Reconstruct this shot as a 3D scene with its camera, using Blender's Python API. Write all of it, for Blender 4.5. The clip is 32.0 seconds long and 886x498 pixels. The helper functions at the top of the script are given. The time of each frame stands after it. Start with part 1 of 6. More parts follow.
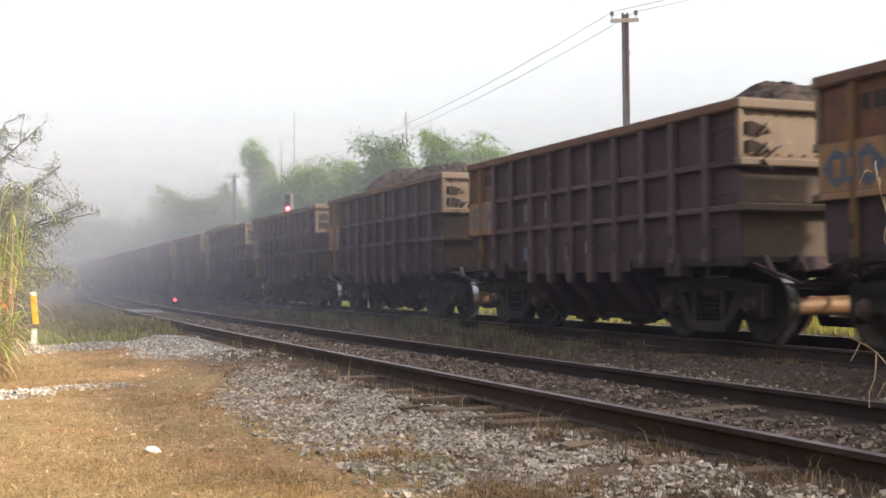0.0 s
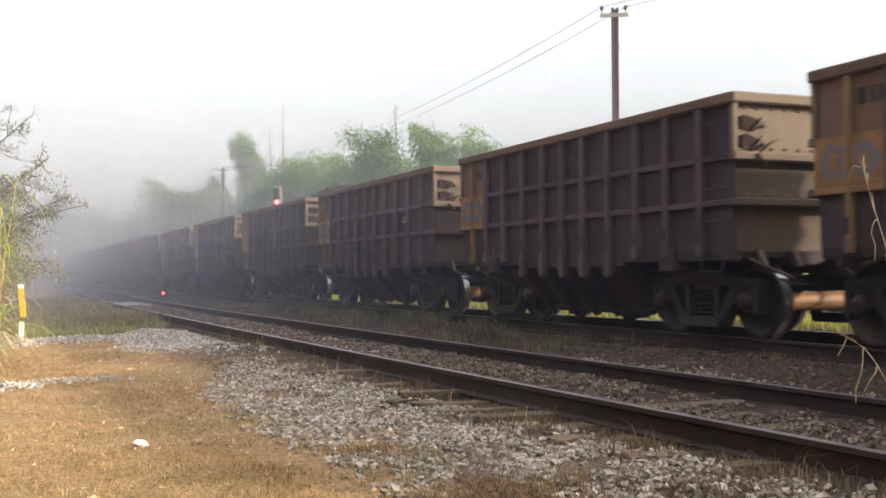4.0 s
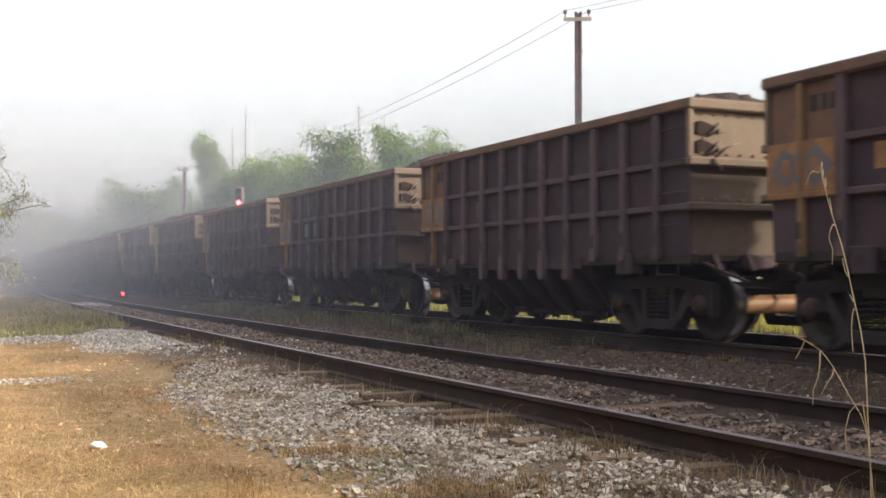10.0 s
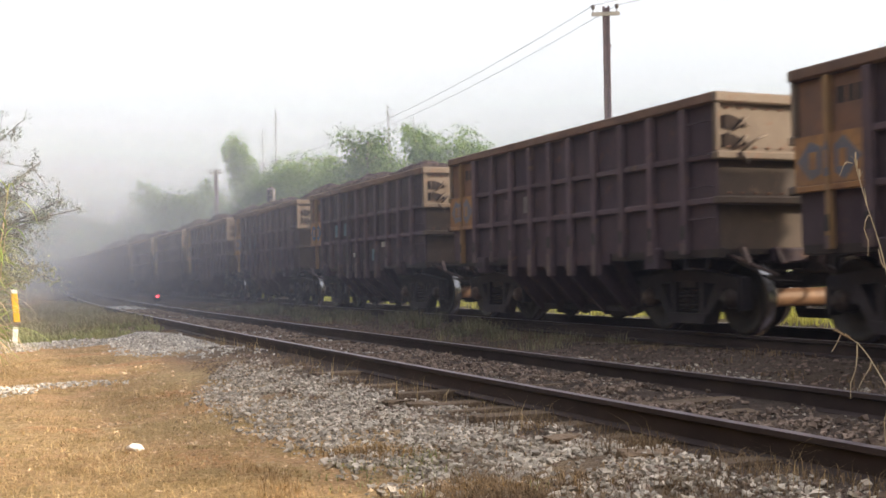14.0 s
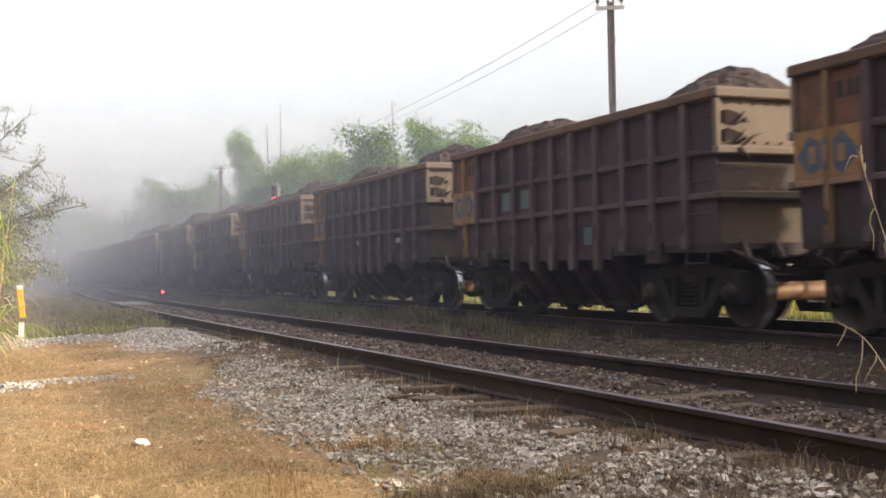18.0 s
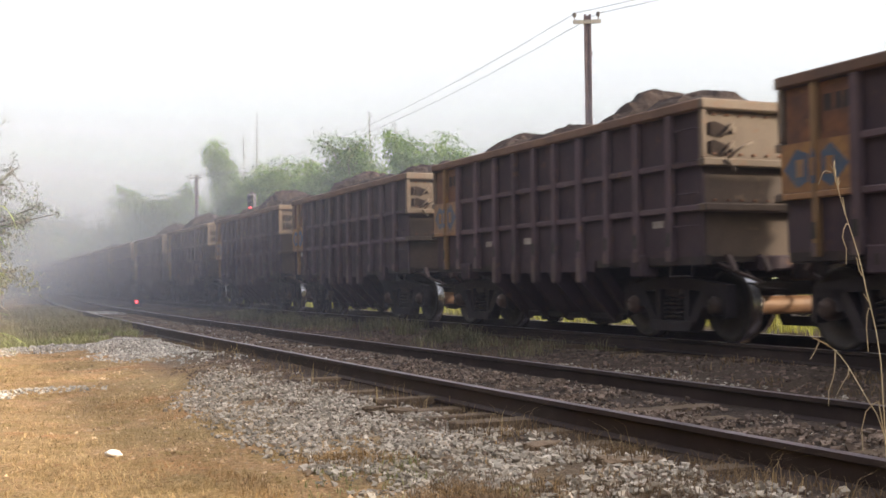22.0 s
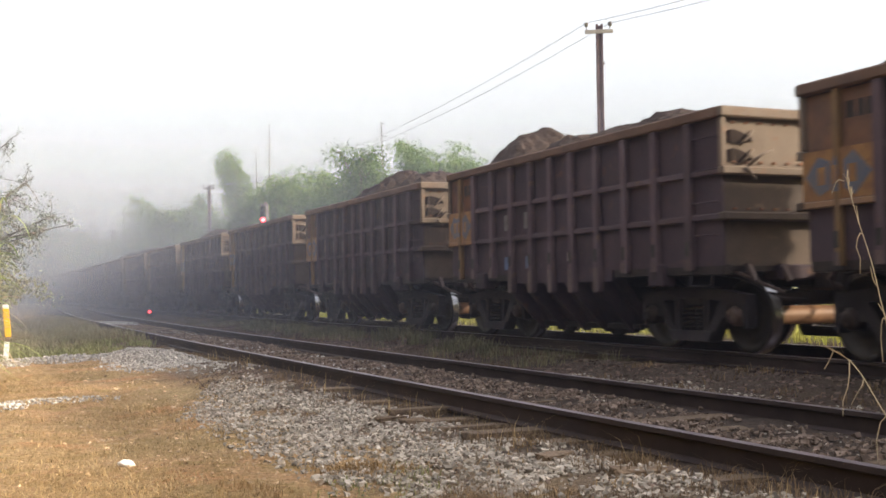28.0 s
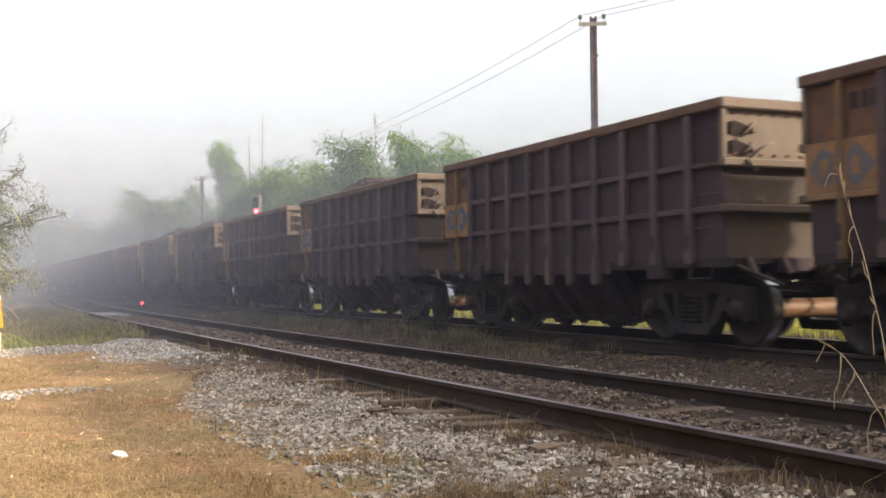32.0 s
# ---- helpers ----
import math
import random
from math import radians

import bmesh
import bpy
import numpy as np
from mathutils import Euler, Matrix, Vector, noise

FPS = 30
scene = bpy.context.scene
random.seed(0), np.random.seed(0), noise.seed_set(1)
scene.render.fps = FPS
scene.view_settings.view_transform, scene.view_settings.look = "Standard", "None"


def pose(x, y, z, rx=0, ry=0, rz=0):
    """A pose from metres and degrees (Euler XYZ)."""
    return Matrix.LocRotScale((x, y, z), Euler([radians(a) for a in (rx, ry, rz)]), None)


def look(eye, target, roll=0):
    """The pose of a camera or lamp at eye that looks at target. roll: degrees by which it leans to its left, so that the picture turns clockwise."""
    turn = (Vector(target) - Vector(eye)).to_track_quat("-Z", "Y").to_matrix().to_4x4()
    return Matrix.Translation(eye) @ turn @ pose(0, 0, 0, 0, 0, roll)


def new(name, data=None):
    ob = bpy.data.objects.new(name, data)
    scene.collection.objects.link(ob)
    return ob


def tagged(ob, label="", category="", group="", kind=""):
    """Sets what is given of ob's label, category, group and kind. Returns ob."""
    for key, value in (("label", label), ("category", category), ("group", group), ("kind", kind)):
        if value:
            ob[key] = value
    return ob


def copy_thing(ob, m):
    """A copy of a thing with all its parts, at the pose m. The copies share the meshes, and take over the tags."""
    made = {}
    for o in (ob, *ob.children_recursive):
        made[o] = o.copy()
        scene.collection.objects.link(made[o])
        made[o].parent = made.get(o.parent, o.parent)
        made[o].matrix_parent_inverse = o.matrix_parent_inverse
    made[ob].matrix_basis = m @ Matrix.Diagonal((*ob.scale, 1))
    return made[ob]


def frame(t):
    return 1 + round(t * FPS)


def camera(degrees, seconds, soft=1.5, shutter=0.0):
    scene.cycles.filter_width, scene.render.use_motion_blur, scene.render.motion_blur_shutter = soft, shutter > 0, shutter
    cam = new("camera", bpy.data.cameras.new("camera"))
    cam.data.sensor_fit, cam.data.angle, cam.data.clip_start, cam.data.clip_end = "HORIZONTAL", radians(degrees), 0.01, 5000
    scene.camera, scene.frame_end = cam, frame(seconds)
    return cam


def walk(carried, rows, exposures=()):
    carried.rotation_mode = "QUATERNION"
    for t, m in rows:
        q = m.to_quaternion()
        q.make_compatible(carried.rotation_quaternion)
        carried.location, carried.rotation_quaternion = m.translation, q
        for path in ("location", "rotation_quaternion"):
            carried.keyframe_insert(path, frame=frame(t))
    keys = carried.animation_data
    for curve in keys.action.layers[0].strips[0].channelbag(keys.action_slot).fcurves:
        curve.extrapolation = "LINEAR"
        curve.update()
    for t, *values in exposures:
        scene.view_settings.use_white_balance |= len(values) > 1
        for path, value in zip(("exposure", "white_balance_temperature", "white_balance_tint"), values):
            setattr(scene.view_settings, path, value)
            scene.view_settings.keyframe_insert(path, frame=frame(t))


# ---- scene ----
cam = camera(43.66, 32.0, soft=1.6, shutter=0.5)
EYE_Z = 0.843
# seconds, pitch, lean, yaw of a camera held in one place
HELD = [
    (0.0, 1.652, 0.434, 0.000),
    (0.5, 1.664, 0.351, 0.213),
    (1.0, 1.660, 0.401, 0.222),
    (1.5, 1.647, 0.430, 0.081),
    (2.0, 1.641, 0.382, -0.201),
    (2.5, 1.531, 0.560, -0.299),
    (4.5, 1.337, 0.162, -0.666),
    (5.0, 1.433, 0.190, -0.809),
    (5.5, 1.464, 0.035, -0.907),
    (6.0, 1.453, 0.100, -1.020),
    (6.5, 1.374, -0.002, -1.047),
    (7.0, 1.328, 0.093, -1.166),
    (7.5, 1.327, 0.111, -0.982),
    (8.0, 1.299, 0.247, -0.910),
    (8.5, 1.280, 0.250, -0.642),
    (9.0, 1.282, 0.292, -0.491),
    (9.5, 1.450, -0.119, -1.191),
    (10.0, 1.435, -0.062, -2.522),
    (10.5, 1.383, -0.106, -2.574),
    (11.0, 1.331, 0.414, -1.736),
    (11.5, 1.551, 0.455, -1.191),
    (12.0, 1.580, 0.387, -0.952),
    (12.5, 1.647, 0.556, -0.960),
    (13.0, 1.675, 0.631, -1.198),
    (13.5, 1.685, 0.586, -1.254),
    (14.0, 1.356, 0.887, -0.875),
    (14.5, 1.230, 1.058, -0.632),
    (16.5, 1.048, 1.035, -0.737),
    (17.0, 1.005, 0.929, -0.726),
    (17.5, 1.072, 1.150, -0.675),
    (18.0, 1.087, 1.012, -0.625),
    (18.5, 1.294, 0.838, -0.638),
    (19.0, 1.297, 0.927, -0.789),
    (19.5, 1.312, 0.830, -1.069),
    (20.0, 1.296, 0.735, -1.113),
    (20.5, 1.339, 0.858, -1.242),
    (21.0, 1.502, 0.655, -1.296),
    (21.5, 1.618, 0.572, -1.643),
    (22.0, 1.670, 0.644, -1.873),
    (22.5, 1.722, 0.442, -2.118),
    (23.0, 1.773, 0.547, -1.909),
    (23.5, 1.779, 0.578, -1.954),
    (24.0, 1.816, 0.721, -2.060),
    (24.5, 1.780, 0.733, -1.918),
    (25.0, 1.778, 0.878, -1.665),
    (25.5, 1.808, 0.814, -1.356),
    (27.5, 2.264, 0.740, -1.341),
    (28.0, 2.192, 0.700, -1.241),
    (28.5, 1.939, 0.845, -1.166),
    (29.0, 1.911, 0.724, -1.208),
    (29.5, 1.860, 0.830, -1.381),
    (30.0, 1.744, 0.663, -1.487),
    (30.5, 1.652, 0.659, -1.493),
    (31.0, 1.645, 0.665, -1.492),
    (31.5, 1.651, 0.663, -1.535),
    (32.0, 1.772, 0.512, -1.606)]
walk(cam, [(t, pose(0, 0, EYE_Z, 90 + p, r, y)) for t, p, r, y in HELD], exposures=[(0, 0.0), (32, 0.0)])

# ---- light ----
SUN_EL, SUN_AZ = 21.0, -14.3       # degrees above the horizon; degrees from +x towards +y
sun_dir = Vector((math.cos(radians(SUN_EL)) * math.cos(radians(SUN_AZ)), math.cos(radians(SUN_EL)) * math.sin(radians(SUN_AZ)), math.sin(radians(SUN_EL))))
world = bpy.data.worlds.new("foggy_morning")
scene.world = world
world.use_nodes = True
wn, wl = world.node_tree.nodes, world.node_tree.links
wn.clear()
sky = wn.new("ShaderNodeTexSky")
sky.sky_type, sky.sun_disc = "NISHITA", False
sky.sun_elevation, sky.sun_rotation = radians(SUN_EL), radians(90 - SUN_AZ)
sky.air_density, sky.dust_density, sky.ozone_density = 1.0, 6.0, 1.0
thin = wn.new("ShaderNodeMixRGB")
thin.blend_type, thin.inputs[0].default_value = "MULTIPLY", 1.0
thin.inputs[2].default_value = (0.42, 0.42, 0.42, 1)
mist = wn.new("ShaderNodeMixRGB")
mist.inputs[0].default_value = 0.66
mist.inputs[2].default_value = (1.41, 1.36, 1.34, 1)
back = wn.new("ShaderNodeBackground")
back.inputs[1].default_value = 1.0
wout = wn.new("ShaderNodeOutputWorld")
wl.new(sky.outputs[0], thin.inputs[1])
wl.new(thin.outputs[0], mist.inputs[1])
wl.new(mist.outputs[0], back.inputs[0])
wl.new(back.outputs[0], wout.inputs[0])
lamp = bpy.data.lights.new("sun", "SUN")
lamp.energy, lamp.angle, lamp.color = 5.0, radians(2.2), (1.0, 0.85, 0.64)
sun = new("sun", lamp)
sun.matrix_world = look((60, -10, 30), Vector((60, -10, 30)) - sun_dir)
scene.cycles.transparent_max_bounces = 32

# ---- the line of the railway ----
X0, Y0, TH, K = -0.712, 14.0, 1.96659, -0.001254
GAP, RISE = 4.347, 0.106          # between the tracks at the start of the line; the far rails stand this much higher
TH2 = 1.95263                     # heading of the far track, which runs straight and meets the near one in the fog
WAGON = 8.699                     # from wagon to wagon
GAUGE = 1.67                      # between rail centres
CX, CY, RAD = X0 - math.sin(TH) / K, Y0 + math.cos(TH) / K, 1 / abs(K)


def along(s, l=0.0, z=0.0):
    """A place s metres up the line, l metres from the near track's centre towards the road, and the line's heading there."""
    a = TH + K * s
    x = X0 + (math.sin(a) - math.sin(TH)) / K - math.sin(a) * l
    y = Y0 - (math.cos(a) - math.cos(TH)) / K + math.cos(a) * l
    return Vector((x, y, z)), a


FX, FY = X0 + math.sin(TH) * GAP, Y0 - math.cos(TH) * GAP


def far_along(s, l=0.0, z=0.0):
    """The same for the far track, l metres from its centre."""
    return Vector((FX + math.cos(TH2) * s - math.sin(TH2) * l, FY + math.sin(TH2) * s + math.cos(TH2) * l, z)), TH2


def far_pose(s, l=0.0, z=0.0, turn=0.0):
    p, a = far_along(s, l, z)
    return pose(p.x, p.y, p.z, 0, 0, math.degrees(a) + turn)


def line_pose(s, l=0.0, z=0.0, turn=0.0):
    p, a = along(s, l, z)
    return pose(p.x, p.y, p.z, 0, 0, math.degrees(a) + turn)


# ---- materials ----
def mat(name):
    m = bpy.data.materials.new(name)
    m.use_nodes = True
    nt = m.node_tree
    return m, nt, nt.nodes["Principled BSDF"]


def mixed(nt, fac, a, b):
    n = nt.nodes.new("ShaderNodeMixRGB")
    for k, v in ((0, fac), (1, a), (2, b)):
        if isinstance(v, (tuple, list)):
            n.inputs[k].default_value = (*v, 1) if len(v) == 3 else v
        elif isinstance(v, (int, float)):
            n.inputs[k].default_value = v
        else:
            nt.links.new(v, n.inputs[k])
    return n.outputs[0]


def calc(nt, op, a, b=0.0, clamp=False):
    n = nt.nodes.new("ShaderNodeMath")
    n.operation, n.use_clamp = op, clamp
    for k, v in ((0, a), (1, b)):
        if isinstance(v, (int, float)):
            n.inputs[k].default_value = v
        else:
            nt.links.new(v, n.inputs[k])
    return n.outputs[0]


def span(nt, v, lo, hi):
    n = nt.nodes.new("ShaderNodeMapRange")
    n.inputs[1].default_value, n.inputs[2].default_value = lo, hi
    nt.links.new(v, n.inputs[0])
    return n.outputs[0]


def noised(nt, scale, detail=4.0, coord="Object", rough=0.55, stretch=None, distort=0.0):
    if coord == "Position":
        c = nt.nodes.new("ShaderNodeNewGeometry").outputs["Position"]
    else:
        c = nt.nodes.new("ShaderNodeTexCoord").outputs[coord]
    if stretch:
        mp = nt.nodes.new("ShaderNodeMapping")
        mp.inputs["Scale"].default_value = stretch
        nt.links.new(c, mp.inputs[0])
        c = mp.outputs[0]
    n = nt.nodes.new("ShaderNodeTexNoise")
    n.inputs["Scale"].default_value, n.inputs["Detail"].default_value, n.inputs["Roughness"].default_value = scale, detail, rough
    n.inputs["Distortion"].default_value = distort
    nt.links.new(c, n.inputs["Vector"])
    return n.outputs[0]


def bumped(nt, bsdf, height, strength, dist):
    b = nt.nodes.new("ShaderNodeBump")
    b.inputs["Strength"].default_value, b.inputs["Distance"].default_value = strength, dist
    nt.links.new(height, b.inputs["Height"])
    nt.links.new(b.outputs[0], bsdf.inputs["Normal"])


def surf(name, a, b, scale=3.0, fine=40.0, rough=0.8, metal=0.0, bump=0.3, dist=0.01, third=None, vary=0.0, island=0.0, coord="Object", stretch=None, through_light=0.0, faded=None):
    """Two colours in broad patches, fine grain, and the same grain as relief. vary: brightness from object to object; island: from piece to piece."""
    m, nt, p = mat(name)
    broad = noised(nt, scale, 5, coord, stretch=stretch)
    grain = noised(nt, fine, 4, coord)
    col = mixed(nt, span(nt, broad, 0.35, 0.65), a, b)
    if third:
        col = mixed(nt, span(nt, noised(nt, scale * 2.3, 6, coord, 0.7, stretch), 0.58, 0.70), col, third)
    if faded:
        # dust that covers some of these things more than others
        rnd = nt.nodes.new("ShaderNodeObjectInfo").outputs["Random"]
        col = mixed(nt, calc(nt, "MULTIPLY", span(nt, calc(nt, "ADD", rnd, calc(nt, "MULTIPLY", noised(nt, 5.0, 4, coord), 0.6)), 0.55, 1.35), 0.85), col, faded)
    dark = mixed(nt, 1.0, (0.55, 0.55, 0.55), (1.35, 1.35, 1.35))
    nt.nodes[-1].blend_type = "MIX"
    nt.links.new(span(nt, grain, 0.3, 0.7), nt.nodes[-1].inputs[0])
    mul = nt.nodes.new("ShaderNodeMixRGB")
    mul.blend_type, mul.inputs[0].default_value = "MULTIPLY", 1.0
    nt.links.new(col, mul.inputs[1])
    nt.links.new(dark, mul.inputs[2])
    col = mul.outputs[0]
    if vary or island:
        src = nt.nodes.new("ShaderNodeObjectInfo").outputs["Random"] if vary else nt.nodes.new("ShaderNodeNewGeometry").outputs["Random Per Island"]
        amt = vary or island
        n = nt.nodes.new("ShaderNodeMapRange")
        n.inputs[3].default_value, n.inputs[4].default_value = 1 - amt, 1 + amt
        nt.links.new(src, n.inputs[0])
        hs = nt.nodes.new("ShaderNodeHueSaturation")
        nt.links.new(n.outputs[0], hs.inputs["Value"])
        nt.links.new(col, hs.inputs["Color"])
        col = hs.outputs[0]
    nt.links.new(col, p.inputs["Base Color"])
    p.inputs["Roughness"].default_value, p.inputs["Metallic"].default_value = rough, metal
    p.inputs["Specular IOR Level"].default_value = 0.3
    if bump:
        bumped(nt, p, grain, bump, dist)
    if through_light:
        tr = nt.nodes.new("ShaderNodeBsdfTranslucent")
        nt.links.new(col, tr.inputs[0])
        mx = nt.nodes.new("ShaderNodeMixShader")
        mx.inputs[0].default_value = through_light
        nt.links.new(p.outputs[0], mx.inputs[1])
        nt.links.new(tr.outputs[0], mx.inputs[2])
        nt.links.new(mx.outputs[0], nt.nodes["Material Output"].inputs[0])
    return m


M_BODY = surf("dusty_wagon_steel", (0.056, 0.039, 0.049), (0.040, 0.028, 0.039), 1.6, 30, 0.75, 0, 0.25, 0.006, third=(0.088, 0.050, 0.040), vary=0.12)
M_RIB = surf("worn_rib_steel", (0.088, 0.061, 0.072), (0.064, 0.045, 0.056), 2.4, 26, 0.7, 0, 0.25, 0.006, third=(0.13, 0.08, 0.055), vary=0.15)
M_CHORD = surf("rusty_top_rail", (0.135, 0.082, 0.060), (0.095, 0.060, 0.048), 2.0, 30, 0.75, 0, 0.2, 0.006, vary=0.12)
# ochre lightened for the sun that strikes the wagon ends
M_END = surf("sunlit_ochre_steel", (0.155, 0.121, 0.096), (0.122, 0.093, 0.073), 1.8, 24, 0.72, 0, 0.2, 0.006, third=(0.15, 0.085, 0.055), vary=0.12)
# darker copy for the lower sheets: shade of the next wagon in the colour
M_ENDLOW = surf("shaded_end_steel", (0.090, 0.067, 0.056), (0.062, 0.047, 0.042), 1.8, 24, 0.72, 0, 0.2, 0.006, third=(0.16, 0.11, 0.08), vary=0.12)
M_RUST = surf("rust_red_plate", (0.190, 0.085, 0.045), (0.085, 0.048, 0.040), 3.6, 30, 0.75, 0, 0.25, 0.005, third=(0.23, 0.12, 0.05), vary=0.2, faded=(0.115, 0.075, 0.060))
M_YELLOW = surf("faded_yellow_paint", (0.30, 0.155, 0.062), (0.185, 0.100, 0.056), 5.0, 34, 0.65, 0, 0.15, 0.004, third=(0.11, 0.06, 0.042), vary=0.2, faded=(0.150, 0.105, 0.080))
M_CORNER = surf("streaked_corner_rib", (0.14, 0.092, 0.060), (0.25, 0.145, 0.060), 3.0, 26, 0.7, 0, 0.2, 0.005, third=(0.10, 0.062, 0.048), vary=0.2, stretch=(1, 1, 0.3))
M_FOOT = surf("scoured_rib_foot", (0.102, 0.074, 0.072), (0.074, 0.054, 0.056), 5.0, 30, 0.7, 0, 0.2, 0.005, vary=0.2)
M_SLATE = surf("slate_blue_paint_patch", (0.095, 0.130, 0.225), (0.075, 0.088, 0.130), 9.0, 40, 0.7, 0, 0.1, 0.003)
M_TANP = surf("tan_repair_plate", (0.085, 0.058, 0.050), (0.066, 0.046, 0.042), 6.0, 40, 0.7, 0, 0.1, 0.003)
M_BLUE = surf("faded_blue_paint", (0.060, 0.095, 0.165), (0.085, 0.105, 0.140), 6.0, 40, 0.65, 0, 0.1, 0.003, third=(0.15, 0.10, 0.07), vary=0.2, faded=(0.135, 0.100, 0.080))
M_HATCH = surf("dark_hatch_iron", (0.030, 0.020, 0.017), (0.022, 0.016, 0.014), 6.0, 40, 0.95, 0, 0.1, 0.003)
M_TEAL = surf("teal_paint_patch", (0.085, 0.135, 0.155), (0.075, 0.095, 0.105), 7.0, 40, 0.7, 0, 0.1, 0.003)
M_DULL = surf("dull_grey_patch", (0.150, 0.140, 0.140), (0.095, 0.082, 0.082), 7.0, 40, 0.7, 0, 0.1, 0.003)
M_PALE = surf("pale_stencil_paint", (0.30, 0.27, 0.25), (0.20, 0.17, 0.155), 9.0, 50, 0.7, 0, 0.1, 0.002)
M_GREASE = surf("greasy_underframe_iron", (0.028, 0.024, 0.026), (0.040, 0.031, 0.032), 4.0, 40, 0.6, 0.2, 0.3, 0.006)
M_BOGIE = surf("dusty_cast_iron", (0.035, 0.029, 0.034), (0.026, 0.022, 0.027), 4.0, 40, 0.7, 0.1, 0.3, 0.006, vary=0.15)
M_WHEEL = surf("wheel_steel", (0.035, 0.030, 0.028), (0.048, 0.040, 0.036), 5.0, 50, 0.55, 0.5, 0.15, 0.003)
M_TREAD = surf("polished_tread_steel", (0.36, 0.36, 0.38), (0.22, 0.21, 0.21), 6.0, 60, 0.2, 1.0, 0.03, 0.001)
M_AXLE = surf("rusty_orange_axle", (0.20, 0.112, 0.064), (0.14, 0.080, 0.050), 5.0, 40, 0.55, 0.05, 0.15, 0.003)
M_CAP = surf("red_oxide_bearing_cap", (0.062, 0.040, 0.036), (0.050, 0.035, 0.032), 8.0, 40, 0.6, 0.1, 0.15, 0.003, vary=0.5)
M_ORE = surf("damp_iron_ore", (0.058, 0.041, 0.036), (0.036, 0.027, 0.025), 2.5, 18, 0.95, 0, 0.9, 0.03)
M_RAIL = surf("rusty_rail_web", (0.040, 0.029, 0.029), (0.054, 0.038, 0.036), 3.0, 60, 0.7, 0.3, 0.25, 0.004)
M_HEAD = surf("worn_rail_head", (0.23, 0.195, 0.21), (0.15, 0.125, 0.135), 2.0, 50, 0.40, 0.8, 0.05, 0.001)
M_SLEEPER = surf("weathered_sleeper_wood", (0.185, 0.132, 0.090), (0.105, 0.075, 0.055), 2.0, 30, 0.9, 0, 0.9, 0.03, third=(0.24, 0.175, 0.115), vary=0.25, stretch=(6, 1, 1))
M_GRAVEL = surf("pale_crushed_stone", (0.42, 0.378, 0.330), (0.25, 0.213, 0.174), 8.0, 60, 0.85, 0, 0.4, 0.006, island=0.45, coord="Position")
M_BALLAST = surf("dusty_brown_ballast", (0.205, 0.155, 0.125), (0.115, 0.083, 0.068), 6.0, 60, 0.9, 0, 0.4, 0.006, island=0.5, coord="Position")
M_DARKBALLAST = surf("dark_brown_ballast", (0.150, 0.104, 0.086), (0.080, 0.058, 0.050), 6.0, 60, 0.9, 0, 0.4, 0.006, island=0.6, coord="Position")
M_HEAP = surf("chalky_crushed_stone", (0.52, 0.495, 0.465), (0.33, 0.305, 0.275), 8.0, 60, 0.85, 0, 0.4, 0.006, island=0.4, coord="Position")
M_WEED = surf("olive_brown_weeds", (0.25, 0.21, 0.13), (0.18, 0.165, 0.09), 1.2, 20, 0.8, 0, 0, 0.01, island=0.4, coord="Position", through_light=0.3)
M_VERGE = surf("yellow_green_verge_grass", (0.27, 0.27, 0.12), (0.20, 0.21, 0.085), 1.5, 20, 0.7, 0, 0, 0.01, island=0.45, coord="Position", through_light=0.35)
M_STALK = surf("pale_dry_stalk", (0.36, 0.31, 0.235), (0.27, 0.225, 0.165), 20, 60, 0.7, 0, 0, 0.01, coord="Position", through_light=0.2)
M_PEBBLE = surf("tan_pebbles", (0.50, 0.38, 0.25), (0.40, 0.27, 0.16), 6.0, 60, 0.9, 0, 0.3, 0.004, island=0.45, coord="Position")
M_STRAW = surf("dry_straw", (0.44, 0.33, 0.18), (0.35, 0.245, 0.125), 3.0, 30, 0.8, 0, 0, 0.01, island=0.4, coord="Position", through_light=0.3)
M_BROWNGRASS = surf("brown_dead_grass", (0.19, 0.13, 0.078), (0.13, 0.09, 0.055), 3.0, 30, 0.85, 0, 0, 0.01, island=0.4, coord="Position", through_light=0.25)
M_AMBER = surf("amber_dead_weeds", (0.36, 0.235, 0.110), (0.25, 0.165, 0.085), 2.0, 30, 0.85, 0, 0, 0.01, island=0.45, coord="Position", through_light=0.25)
M_GREEN = surf("green_grass", (0.125, 0.122, 0.072), (0.155, 0.138, 0.085), 1.5, 20, 0.7, 0, 0, 0.01, island=0.4, coord="Position", through_light=0.35)
M_BANK = surf("sunny_bank_grass", (0.34, 0.36, 0.07), (0.28, 0.25, 0.07), 1.0, 20, 0.7, 0, 0, 0.01, island=0.4, coord="Position", through_light=0.35)
M_LEAF = surf("tree_leaves", (0.075, 0.125, 0.035), (0.13, 0.19, 0.050), 0.6, 12, 0.6, 0, 0, 0.01, island=0.4, coord="Position", through_light=0.35)
M_BAMBOO = surf("bamboo_leaves", (0.125, 0.20, 0.050), (0.20, 0.275, 0.075), 0.5, 10, 0.6, 0, 0, 0.01, island=0.4, coord="Position", through_light=0.45)
M_DRYLEAF = surf("dusty_olive_leaves", (0.13, 0.15, 0.100), (0.19, 0.20, 0.140), 0.8, 12, 0.7, 0, 0, 0.01, island=0.4, coord="Position", through_light=0.4)
# lighter version of the olive leaves, with the sunlight in its colour
M_OLIVE = surf("sunny_olive_leaves", (0.19, 0.20, 0.095), (0.27, 0.26, 0.13), 0.8, 12, 0.7, 0, 0, 0.01, island=0.4, coord="Position", through_light=0.4)
